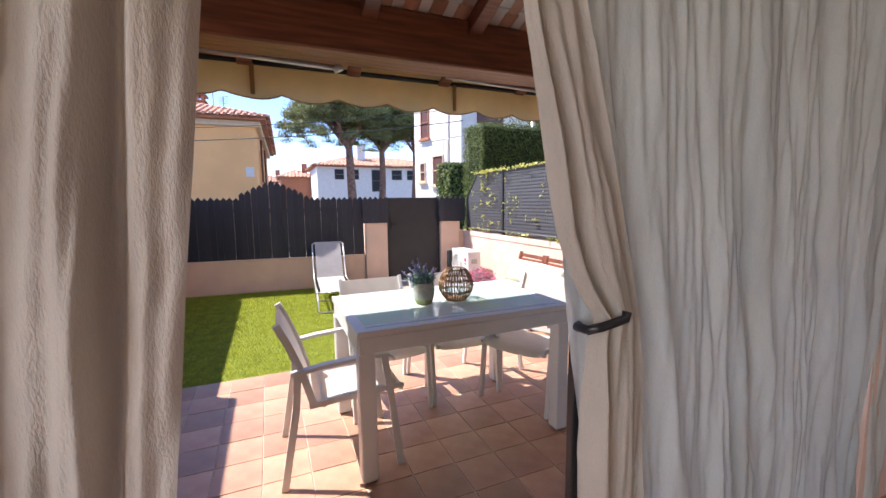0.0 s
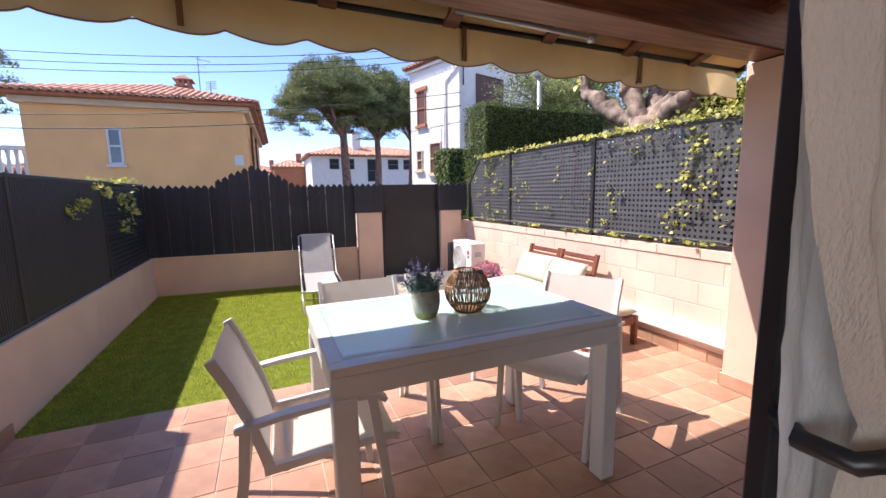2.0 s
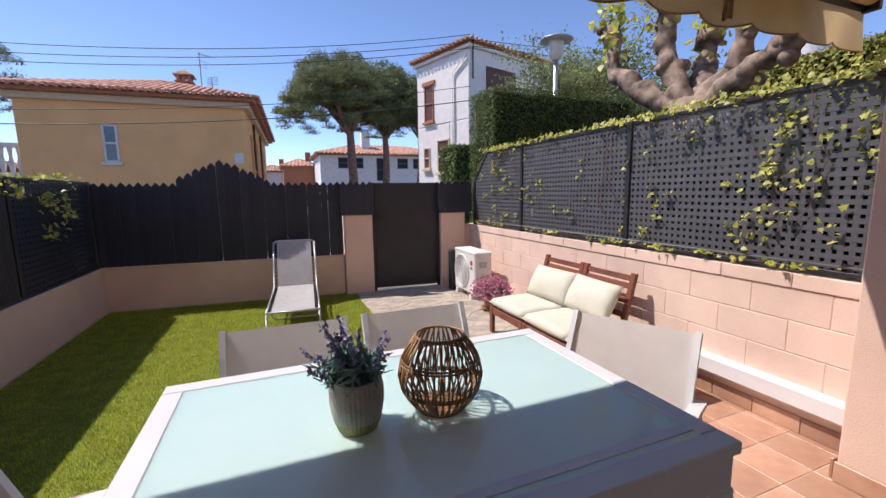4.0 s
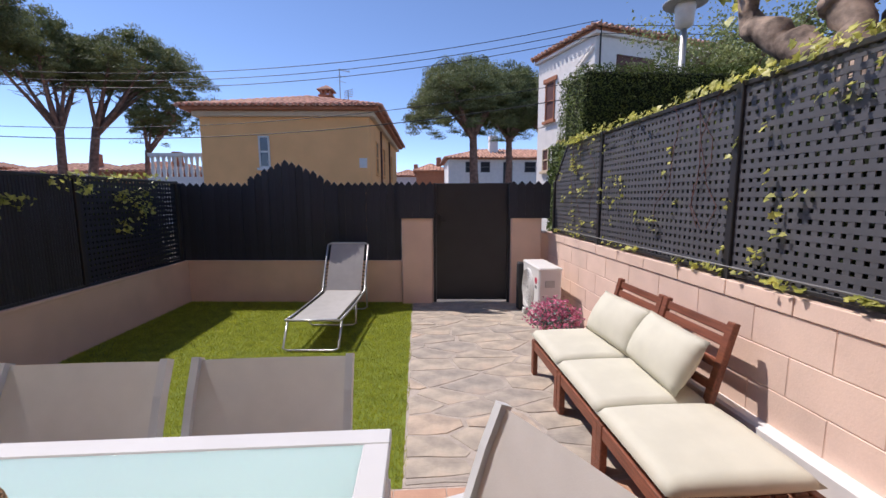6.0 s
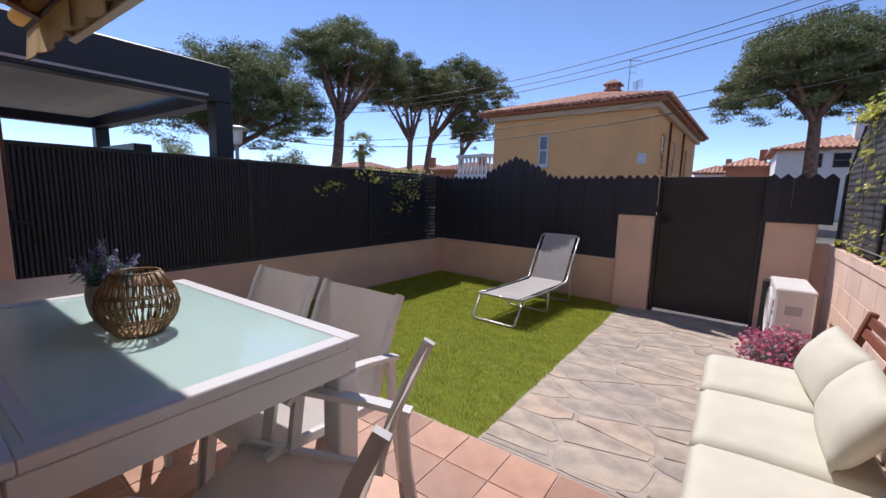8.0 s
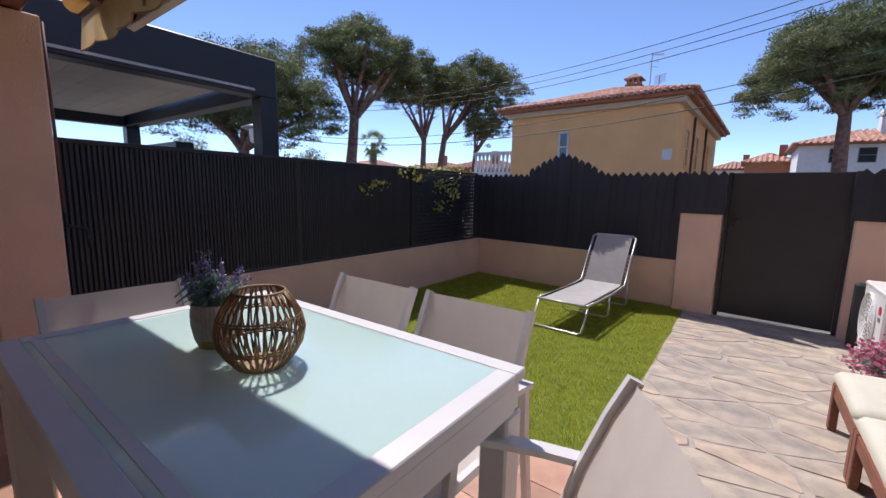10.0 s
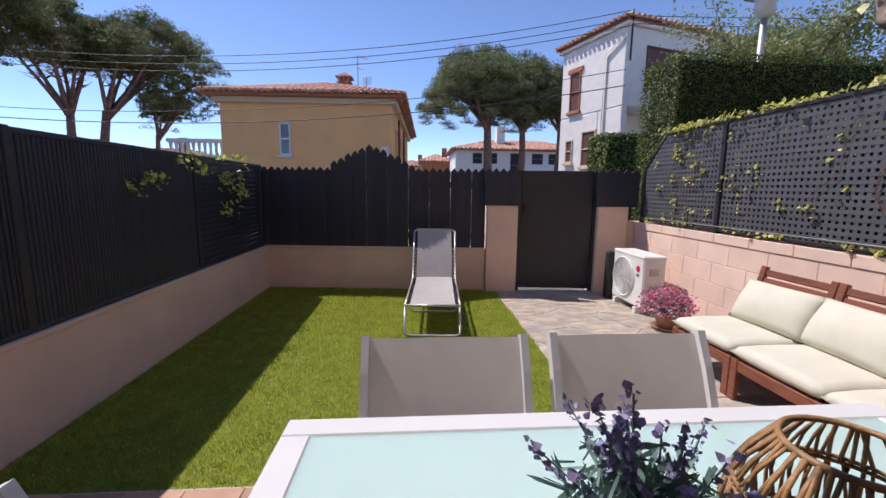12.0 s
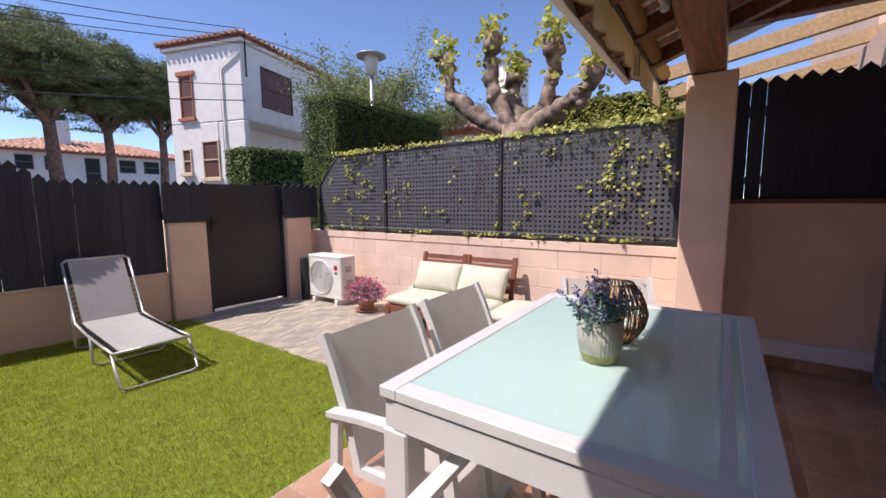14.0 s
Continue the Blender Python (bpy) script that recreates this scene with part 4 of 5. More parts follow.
# ---- climbing plants ----
rng = np.random.default_rng(12)
def clumps(n, per, box_lo, box_hi, r):
    c = rng.uniform(box_lo, box_hi, (n, 3))
    return np.repeat(c, per, 0) + rng.normal(size=(n * per, 3)) * np.array(r)
pts = np.concatenate([
    clumps(75, 12, (3.20, 2.3, 1.835), (3.32, 6.1, 1.865), (0.05, 0.08, 0.014)),
    clumps(13, 7, (3.215, 2.32, 0.98), (3.232, 3.05, 1.72), (0.015, 0.03, 0.035)),
    clumps(7, 7, (3.215, 2.3, 1.35), (3.232, 2.75, 1.75), (0.015, 0.05, 0.035)),
    clumps(46, 4, (3.22, 2.7, 0.97), (3.232, 6.3, 1.78), (0.012, 0.022, 0.03)),
    clumps(16, 5, (3.22, 5.5, 1.0), (3.232, 5.95, 1.78), (0.012, 0.025, 0.05)),
    clumps(34, 5, (3.215, 2.4, 0.895), (3.235, 6.4, 0.92), (0.02, 0.06, 0.010)),
    clumps(6, 10, (3.20, 2.2, 1.80), (3.32, 2.75, 1.93), (0.05, 0.08, 0.05))])
ivy = scatter("ivy", pts, rng.uniform(0.018, 0.046, len(pts)), LEAF, rng, IVYLEAF, normals=np.tile((-0.9, 0.2, 0.7), (len(pts), 1)), spread=0.55)
tagged(ivy, "yellow-green ivy leaves creeping over the lattice", "ivy", kind="stuff")
pts = np.concatenate([clumps(7, 11, (-1.2, 5.75, 1.12), (-1.16, 6.35, 1.36), (0.03, 0.07, 0.05)), clumps(10, 14, (-1.35, 5.2, 1.48), (-1.22, 6.8, 1.51), (0.05, 0.10, 0.02)),
                      clumps(5, 9, (-1.2, 4.62, 1.18), (-1.17, 4.95, 1.30), (0.02, 0.05, 0.03)), clumps(3, 10, (-1.2, 5.2, 1.36), (-1.16, 5.5, 1.42), (0.02, 0.07, 0.03)),
                      clumps(4, 9, (-1.2, 5.9, 0.95), (-1.17, 6.4, 1.15), (0.025, 0.06, 0.05))])
ivy = scatter("ivy", pts, rng.uniform(0.022, 0.055, len(pts)), LEAF, rng, IVYLEAF, normals=np.tile((0.7, -0.1, 0.8), (len(pts), 1)), spread=0.6)
tagged(ivy, "yellow-green creeper hanging over the dark screen", "ivy", kind="stuff")
bm = bmesh.new()
for k in range(9):
    y = rng.uniform(2.4, 6.3)
    p, line = Vector((3.23, y, 1.83)), []
    for i in range(7):
        line.append(p.copy())
        p += Vector((rng.normal() * 0.003, rng.normal() * 0.06, -0.12))
        p.x = 3.232
    add_tube(bm, line, 0.002, 4)
tagged(put("ivy_stems", bm, SHUTTER), "thin brown ivy stems on the lattice", "ivy", kind="stuff")


def hedge(name, label, lo, hi, n, size, m=None, leaf=HEDGE):
    lo, hi = np.array(lo, float), np.array(hi, float)
    o = tagged(new(name), label, "hedge")
    # solid core, coloured dark as the shade behind the leaves
    box("inner_growth", lo + 0.06, hi - 0.06, HEDGESHADE, o, bevel=0.03)
    d = hi - lo
    area = np.array([d[1] * d[2], d[1] * d[2], d[0] * d[2], d[0] * d[2], d[0] * d[1]])
    cs, ns = [], []
    for f, a in enumerate(area / area.sum()):
        k = int(n * a)
        p = lo + rng.random((k, 3)) * d
        ax, side_v = (0, lo[0]) if f == 0 else (0, hi[0]) if f == 1 else (1, lo[1]) if f == 2 else (1, hi[1]) if f == 3 else (2, hi[2])
        nv = np.zeros((k, 3))
        nv[:, ax] = -1 if f in (0, 2) else 1
        lump = np.array([noise.noise(Vector(q * 1.7)) for q in p]) * 0.05
        p[:, ax] = side_v + nv[:, ax] * (rng.normal(size=k) * 0.022 + lump - 0.02)
        cs.append(p), ns.append(nv)
    cs, ns = np.concatenate(cs), np.concatenate(ns)
    scatter("leaves", cs, rng.uniform(0.6, 1.3, len(cs)) * size, leaf, rng, DIAMOND, normals=ns * 0.8 + np.array((0, 0, 0.5)), spread=0.6, parent=o)["kind"] = "stuff"
    if m is not None:
        o.matrix_basis = m
    return o


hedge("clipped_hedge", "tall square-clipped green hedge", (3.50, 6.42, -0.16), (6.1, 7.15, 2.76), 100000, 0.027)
# two leafy banks added so that the holes in front look dark
hedge("ivy_bank", "leafy bank added behind the lattice to darken its holes", (3.45, 2.3, -0.16), (3.9, 6.3, 1.78), 9000, 0.06)
hedge("ivy_bank", "leafy bank added behind the slatted screen to darken its holes", (-1.75, 5.4, -0.16), (-1.32, 6.85, 1.44), 5000, 0.06)
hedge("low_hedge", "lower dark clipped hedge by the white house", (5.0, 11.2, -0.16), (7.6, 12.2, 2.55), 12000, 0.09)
# its leaves hold the sunlight as colour
hedge("sunny_hedge", "clipped yellow-green hedge with sunlight put into its leaf colour", (6.5, 2.2, -0.16), (7.3, 5.2, 2.86), 60000, 0.055, leaf=SUNHEDGE)


# ---- trees ----
def limb(bm, p0, d, length, r0, r1, rr, bend=0.25, steps=6, sides=7):
    pts, p, v = [], Vector(p0), Vector(d).normalized()
    for i in range(steps + 1):
        pts.append(p.copy())
        v = (v + Vector((rr.gauss(0, 1), rr.gauss(0, 1), rr.gauss(0, 0.6))) * bend / steps).normalized()
        p += v * length / steps
    add_tube(bm, pts, [r0 + (r1 - r0) * i / steps for i in range(steps + 1)], sides)
    return pts[-1], v, pts


def stone_pine(x, y, crotch, crown, radius, base, top, seed, trunk_r=0.3, n=26000, airy=0.0, leaf=0.14):
    """An umbrella pine: bare trunk up to the crotch, a fan of red limbs, and a domed crown of needle puffs
    whose middle lies off the trunk by crown, from the height base (its ragged underside) to top."""
    rr, g = random.Random(seed), np.random.default_rng(seed)
    o = tagged(new("pine_tree"), "tall umbrella pine with bare reddish trunk and domed crown", "tree", "umbrella pines")
    bm = bmesh.new()
    cx, cy = crown
    fork, _, _ = limb(bm, (0, 0, -0.2), (cx * 0.06, cy * 0.06, 1), crotch + 0.2, trunk_r, trunk_r * 0.7, rr, 0.13, 8, 10)
    h = top - base
    puffs = []
    n_limbs = 9
    for k in range(n_limbs):
        a = 2 * math.pi * k / n_limbs + rr.uniform(-0.25, 0.25)
        f = rr.uniform(0.35, 0.8)
        target = Vector((cx + math.cos(a) * radius * f, cy + math.sin(a) * radius * f, base + h * (0.62 - 0.35 * f * f)))
        start = fork - Vector((0, 0, rr.uniform(0, 0.08) * crotch))
        end, v, pts = limb(bm, start, target - start, (target - start).length, trunk_r * 0.48, trunk_r * 0.13, rr, 0.35, 7, 6)
        for q in pts[3:]:
            for _ in range(3):
                b = rr.uniform(0, 6.28)
                tip, _, _ = limb(bm, q, (math.cos(b), math.sin(b), rr.uniform(0.2, 1.1)), radius * rr.uniform(0.2, 0.36), trunk_r * 0.13, trunk_r * 0.035, rr, 0.5, 5, 4)
                if tip.z > base + 0.12 * h:
                    puffs.append((tip.x, tip.y, min(tip.z, top - 0.3)))
    put("trunk", bm, BARK, o, smooth=True)
    # the dome: puffs close under its outer surface, fewer towards the underside
    count = int(280 * (1 - 0.5 * airy))
    for k in range(count):
        f, a = rr.random() ** 0.42, rr.uniform(0, 6.283)
        rim = 1 + 0.16 * math.sin(3 * a + seed) + 0.10 * math.sin(7 * a + 2 * seed)
        dome = math.sqrt(max(0.0, 1 - 0.96 * f * f))
        depth = abs(rr.gauss(0, 0.18)) if rr.random() < 0.5 + 0.4 * airy else rr.random()
        z = base + h * (0.16 * rr.random() + 0.86 * dome * (1 - depth * (1 - 0.25 * airy)) * (1 + 0.05 * math.sin(4 * a + seed)))
        puffs.append((cx + math.cos(a) * f * radius * rim, cy + math.sin(a) * f * radius * rim, z))
    cen = np.array(puffs)
    per = int(n * 1.35) // len(cen)
    size = g.uniform(0.6, 1.25, (len(cen), 1)).repeat(per, 0) * radius * 0.135
    off = g.normal(size=(len(cen) * per, 3))
    off /= np.linalg.norm(off, axis=1)[:, None]
    off[:, 2] = np.where(off[:, 2] < -0.25, -0.25, off[:, 2])
    nrm = off.copy()
    off *= (g.random((len(off), 1)) ** 0.45) * size * np.array((1.25, 1.25, 0.85))
    c = cen.repeat(per, 0) + off
    scatter("needles", c, g.uniform(0.6, 1.4, len(c)) * leaf, NEEDLE, g, ((-0.5, -0.16), (0.5, 0), (-0.5, 0.16)), normals=nrm * 0.6 + np.array((0, 0, 0.25)), spread=0.6, parent=o)["kind"] = "stuff"
    o.matrix_basis = Matrix.Translation((x, y, 0))
    return o


stone_pine(5.35, 28.0, 5.2, (-0.5, 0.3), 3.8, 5.3, 10.0, 1, 0.34, n=80000)
stone_pine(7.6, 29.4, 5.4, (0.7, 0.4), 3.7, 5.5, 9.8, 2, 0.28, n=68000)
stone_pine(9.9, 28.7, 5.2, (1.2, 0.6), 3.4, 5.6, 9.5, 9, 0.26, n=42000)
stone_pine(-18.8, 19.3, 5.8, (0.5, 0.6), 3.7, 7.6, 11.3, 3, 0.40, n=52000, airy=0.35)
stone_pine(-17.8, 25.8, 5.0, (-0.4, -0.3), 3.1, 6.9, 11.0, 4, 0.26, n=42000, airy=0.45)
stone_pine(-17.2, 26.4, 5.4, (2.5, 1.5), 3.4, 7.0, 10.8, 5, 0.28, n=44000, airy=0.45)
stone_pine(-15.0, 27.9, 4.2, (1.2, 0.8), 2.1, 4.5, 8.4, 6, 0.17, n=16000, airy=0.8)
stone_pine(-19.6, 12.9, 3.2, (0.3, 0.6), 4.2, 3.3, 8.8, 7, 0.40, n=76000)


def broad_tree(x, y, top, radius, seed, n=16000):
    rr, g = random.Random(seed), np.random.default_rng(seed)
    o = tagged(new("olive_tree"), "loose grey-green broadleaf tree", "tree")
    bm = bmesh.new()
    tipp, _, _ = limb(bm, (0, 0, -0.2), (0.05, 0, 1), top * 0.45, 0.16, 0.11, rr, 0.15)
    ends = []
    for k in range(11):
        a = rr.uniform(0, 6.28)
        e, v, pts = limb(bm, tipp, (math.cos(a), math.sin(a), rr.uniform(0.5, 1.6)), rr.uniform(0.6, 1.0) * radius * 1.1, 0.07, 0.012, rr, 0.5, 6, 5)
        ends += pts[2:]
        for q in pts[2:]:
            e2, _, p2 = limb(bm, q, (rr.gauss(0, 1), rr.gauss(0, 1), rr.gauss(0.4, 0.5)), radius * 0.4, 0.02, 0.005, rr, 0.4, 4, 4)
            ends += p2[1:]
    put("trunk", bm, PLANEBARK, o, smooth=True)
    e = np.array([tuple(q) for q in ends])
    c = e[g.integers(0, len(e), n)] + g.normal(size=(n, 3)) * radius * 0.085
    scatter("leaves", c, g.uniform(0.05, 0.12, n), OLIVE, g, DIAMOND, spread=1.0, parent=o)["kind"] = "stuff"
    o.matrix_basis = Matrix.Translation((x, y, 0))


broad_tree(9.5, 11.9, 8.4, 2.5, 31, 17000)
broad_tree(11.6, 11.2, 7.6, 2.3, 32, 14000)
broad_tree(-13.5, 13.0, 3.0, 1.6, 33, 9000)
broad_tree(-24.0, 12.0, 4.0, 2.2, 34, 9000)

# pollarded plane tree
def plane_tree():
    rr, g = random.Random(8), np.random.default_rng(8)
    o = tagged(new("plane_tree"), "pollarded plane tree with knobbly limbs and young leaves", "tree")
    bm = bmesh.new()
    base = Vector((4.35, 4.1, 2.0))
    add_tube(bm, [(4.38, 4.1, -0.16), (4.36, 4.1, 1.2), (4.35, 4.1, 2.15)], [0.23, 0.19, 0.2], 12)
    arms = [((4.3, 4.75, 2.40), (4.3, 5.03, 2.62), (4.3, 5.14, 3.18)), ((4.4, 4.42, 2.5), (4.4, 4.52, 2.82), (4.4, 4.5, 3.28)), ((4.4, 3.74, 2.36), (4.4, 3.68, 2.7), (4.35, 3.68, 3.06)),
            ((4.3, 3.6, 2.26), (4.3, 3.3, 2.42), (4.3, 3.17, 2.68)), ((4.7, 4.3, 2.4), (4.95, 4.45, 2.62), (4.95, 4.42, 2.95))]
    knobs = []
    for arm in arms:
        ctrl = [base] + [Vector(p) for p in arm]
        pts, rad = [], []
        for i in range(19):
            f = i / 18 * 3
            k = min(int(f), 2)
            p = ctrl[k].lerp(ctrl[k + 1], f - k)
            pts.append(p + Vector((rr.gauss(0, 0.018), rr.gauss(0, 0.018), rr.gauss(0, 0.018))))
            rad.append((0.115 - 0.05 * i / 18) * rr.uniform(0.75, 1.3) + (0.045 if i > 15 else 0))
        add_tube(bm, pts, rad, 10)
        knobs += [pts[-1]] * 4 + [pts[-5]]
        for _ in range(9):
            q = pts[rr.randrange(5, 19)]
            s = bmesh.ops.create_icosphere(bm, subdivisions=2, radius=rr.uniform(0.04, 0.085), matrix=Matrix.Translation(q + Vector((rr.gauss(0, 0.045), rr.gauss(0, 0.045), rr.gauss(0, 0.045)))))
    put("limbs", bm, PLANEBARK, o, smooth=True)
    e = np.array([tuple(k) for k in knobs])
    n = 620
    c = e[g.integers(0, len(e), n)] + g.normal(size=(n, 3)) * (0.085, 0.085, 0.10) + (0, 0, 0.06)
    scatter("leaves", c, g.uniform(0.05, 0.12, n), LEAF, g, LOBED, normals=np.tile((0, 0, 0.5), (n, 1)), spread=0.9, parent=o)["kind"] = "stuff"


plane_tree()


def palm(x, y, h):
    rr = random.Random(5)
    o = tagged(new("palm_tree"), "distant fan palm with ragged crown", "tree")
    tube("trunk", [(0, 0, -0.2), (0.1, 0, h * 0.5), (0, 0, h)], [0.4, 0.3, 0.28], BARK, o)
    bm = bmesh.new()
    for k in range(60):
        a, el = rr.uniform(0, 6.28), rr.uniform(-1.2, 1.3)
        L = rr.uniform(1.3, 1.85)
        d = Vector((math.cos(a) * math.cos(el), math.sin(a) * math.cos(el), math.sin(el)))
        tip = Vector((0, 0, h)) + d * L
        s = d.orthogonal().normalized()
        for i in range(9):
            w = (i - 4) / 4
            e = tip + s * w * 0.6 + Vector((0, 0, -0.35 * abs(w) - 0.15))
            m1 = Vector((0, 0, h)) + d * L * 0.55 + s * w * 0.12
            bm.faces.new([bm.verts.new(m1 - s * 0.03), bm.verts.new(e), bm.verts.new(m1 + s * 0.03)])
    put("fronds", bm, OLIVE, o)
    o.matrix_basis = Matrix.Translation((x, y, 0))


palm(-28.5, 30.9, 5.75)


# ---- houses beyond the garden ----
def tile_roof(name, parent, x0, x1, y0, y1, z, rise, pitch_x=0.24):
    """A hipped roof of clay tile rows over the rectangle, eaves at z."""
    bm = bmesh.new()
    h = min(x1 - x0, y1 - y0) / 2
    a = [Vector(p) for p in ((x0, y0, z), (x1, y0, z), (x1, y1, z), (x0, y1, z))]
    if x1 - x0 < y1 - y0:
        r0, r1 = Vector(((x0 + x1) / 2, y0 + h, z + rise)), Vector(((x0 + x1) / 2, y1 - h, z + rise))
        faces_r = [(a[0], a[1], r0, r0), (a[1], a[2], r1, r0), (a[2], a[3], r1, r1), (a[3], a[0], r0, r1)]
    else:
        r0, r1 = Vector((x0 + h, (y0 + y1) / 2, z + rise)), Vector((x1 - h, (y0 + y1) / 2, z + rise))
        faces_r = [(a[0], a[1], r1, r0), (a[1], a[2], r1, r1), (a[2], a[3], r0, r1), (a[3], a[0], r0, r0)]
    for p, q, s, t in faces_r:
        vs = [bm.verts.new(v) for v in ([p, q, s, t] if (s - t).length > 1e-6 else [p, q, s])]
        bm.faces.new(vs)
        n = max(2, int((q - p).length / pitch_x))
        for i in range(n):
            f = (i + 0.5) / n
            bot = p.lerp(q, f)
            # run up the slope until the hip is met
            along = (q - p).normalized()
            upv = ((s + t) / 2 - (p + q) / 2)
            upv -= along * upv.dot(along)
            d0 = f * (q - p).length
            lt, ls = (t - p).dot(along), (q - s).dot(along)
            g = 1.0
            if lt > 1e-6:
                g = min(g, d0 / lt)
            if ls > 1e-6:
                g = min(g, ((q - p).length - d0) / ls)
            add_tube(bm, [bot - upv.normalized() * 0.08 + Vector((0, 0, 0.02)), bot + upv * g + Vector((0, 0, 0.02))], pitch_x * 0.30, 6)
    put(name, bm, ROOFTILE, parent)
    bm = bmesh.new()
    add_box(bm, (x0 + 0.1, y0 + 0.1, z - 0.16), (x1 - 0.1, y1 - 0.1, z - 0.02), 0.02)
    put("eaves", bm, SILL, parent)


def window_unit(parent, m, w, h, pane_m, frame_m=WHITE, sill=True, lintel=False, t=0.05):
    o = boxes("window", [((-w / 2, -0.05, 0), (-w / 2 + t, 0.02, h)), ((w / 2 - t, -0.05, 0), (w / 2, 0.02, h)), ((-w / 2, -0.05, h - t), (w / 2, 0.02, h)), ((-w / 2, -0.05, 0), (w / 2, 0.02, t)), ((-w / 2, -0.05, h * 0.48), (w / 2, 0.02, h * 0.48 + t))], frame_m, parent, m=m)
    box("pane", (-w / 2 + t, -0.01, t), (w / 2 - t, 0.01, h - t), pane_m, o, bevel=0)
    if sill:
        box("sill", (-w / 2 - 0.08, -0.12, -0.10), (w / 2 + 0.08, 0.02, 0), frame_m, o)
    if lintel:
        box("lintel", (-w / 2 - 0.12, -0.07, h), (w / 2 + 0.12, 0.02, h + 0.16), SILL, o)
    return o


# ochre house: local x runs left from its near corner
yh = tagged(new("ochre_house"), "ochre rendered house with hipped clay tile roof", "house")
yh.matrix_basis = pose(0.19, 18.86, 0, 0, 0, -2)
box("wall", (-7.55, 0.6, -0.16), (-0.55, 13.5, 4.72), OCHRE, yh, bevel=0.01)
box("cornice", (-7.75, 0.38, 4.62), (-0.33, 13.7, 4.86), CORNICE, yh, bevel=0.03)
tile_roof("roof", yh, -8.14, 0.0, 0.0, 14.1, 5.0, 1.25)
window_unit(yh, pose(-4.95, 0.6, 2.55), 0.46, 1.32, PANE, t=0.07)
for y, w in ((2.8, 0.7), (5.6, 0.7), (9.6, 0.7)):
    window_unit(yh, pose(-0.55, y, 2.4, 0, 0, 90), w, 1.5, PANE, OCHRE)
for y in (4.2, 8.2):
    tube("downpipe", [(-0.50, y, 0), (-0.50, y, 4.6)], 0.05, SHUTTER, yh)
box("plaque", (-1.0, 0.57, 2.55), (-0.68, 0.61, 2.95), WHITE, yh)
CH = Matrix.Translation((-0.43, 0, 0.22))
boxes("chimney", [((-2.95, 3.75, 5.2), (-2.4, 4.3, 6.0)), ((-3.02, 3.68, 6.0), (-2.33, 4.37, 6.07))], SILL, yh, m=CH)
bm = bmesh.new()
for sx, sy in ((-2.95, 3.75), (-2.52, 3.75), (-2.95, 4.18), (-2.52, 4.18), (-2.74, 3.75)):
    add_box(bm, (sx, sy, 6.07), (sx + 0.11, sy + 0.11, 6.27))
add_box(bm, (-3.06, 3.64, 6.27), (-2.29, 4.41, 6.33))
bmesh.ops.create_cone(bm, cap_ends=True, segments=4, radius1=0.55, radius2=0.04, depth=0.25, matrix=pose(-2.675, 4.02, 6.45, 0, 0, 45))
put("chimney_cap", bm, ROOFTILE, yh, m=CH)
bm = bmesh.new()
add_tube(bm, [(-2.55, 4.5, 5.7), (-2.55, 4.5, 7.75)], 0.025, 5)
for z, L in ((7.68, 0.62), (7.4, 0.42), (7.15, 0.42)):
    add_tube(bm, [(-2.65, 4.5, z), (-2.65 + L, 4.5, z - 0.10)], 0.013, 4)
for i in range(5):
    add_tube(bm, [(-2.5 + i * 0.1, 4.3, 7.65 - i * 0.017), (-2.5 + i * 0.1, 4.7, 7.65 - i * 0.017)], 0.010, 4)
put("antenna", bm, GALV, yh)
bm = bmesh.new()
add_tube(bm, [(-2.05, 4.0, 5.6), (-2.05, 4.0, 6.55)], 0.025, 5)
for i in range(5):
    add_tube(bm, [(-2.25, 4.0, 6.2 + i * 0.08), (-1.8, 4.0, 6.29 + i * 0.08)], 0.016, 4)
put("antenna", bm, GALV, yh)
bal = tagged(new("balustrade"), "white balustrade of a terrace by the ochre house", "balustrade")
box("rail", (-9.7, 20.0, 3.05), (-7.4, 20.3, 3.2), WHITE, bal)
box("wall", (-9.7, 19.9, -0.16), (-7.4, 20.4, 2.2), WHITEWALL, bal)
for k in range(10):
    bm = bmesh.new()
    add_lathe(bm, [(0.06, 2.2), (0.09, 2.45), (0.05, 2.75), (0.08, 3.05)], 8, (-9.6 + k * 0.23, 20.15))
    put("baluster", bm, WHITE, bal)

# white house: local x along its long visible face from the near corner, y along the narrow face
wh = tagged(new("white_house"), "tall rough white rendered house with brown shutters", "house")
wh.matrix_basis = pose(7.76, 16.0, 0, 0, 0, 16.9)
boxes("wall", [((0, 0, 4.15), (6.5, 3.45, 6.75)), ((0.0, 1.2, -0.16), (6.5, 3.45, 4.15)), ((0, 0, -0.16), (0.25, 1.2, 4.15))], WHITEWALL, wh, bevel=0.04)
boxes("cornice", [((-0.12, -0.12, 6.75), (6.6, 3.6, 6.86))], WHITEWALL, wh, bevel=0.02)
tile_roof("roof", wh, -0.2, 6.8, -0.2, 3.7, 6.98, 0.22)
for yl, z, w, h, li in ((2.55, 4.35, 0.62, 1.5, True), (1.6, 2.15, 0.78, 1.35, False), (2.75, 2.35, 0.42, 0.9, False)):
    window_unit(wh, pose(0, yl, z, 0, 0, -90), w, h, SHUTTER, SILL if li else CORNICE, True, li)
window_unit(wh, pose(1.75, 0, 4.75), 1.7, 1.45, SHUTTER, SHUTTER, False)
tube("downpipe", [(-0.04, 0.85, 0.5), (-0.04, 0.85, 5.9), (-0.04, 0.05, 6.35)], 0.03, WHITEWALL, wh)
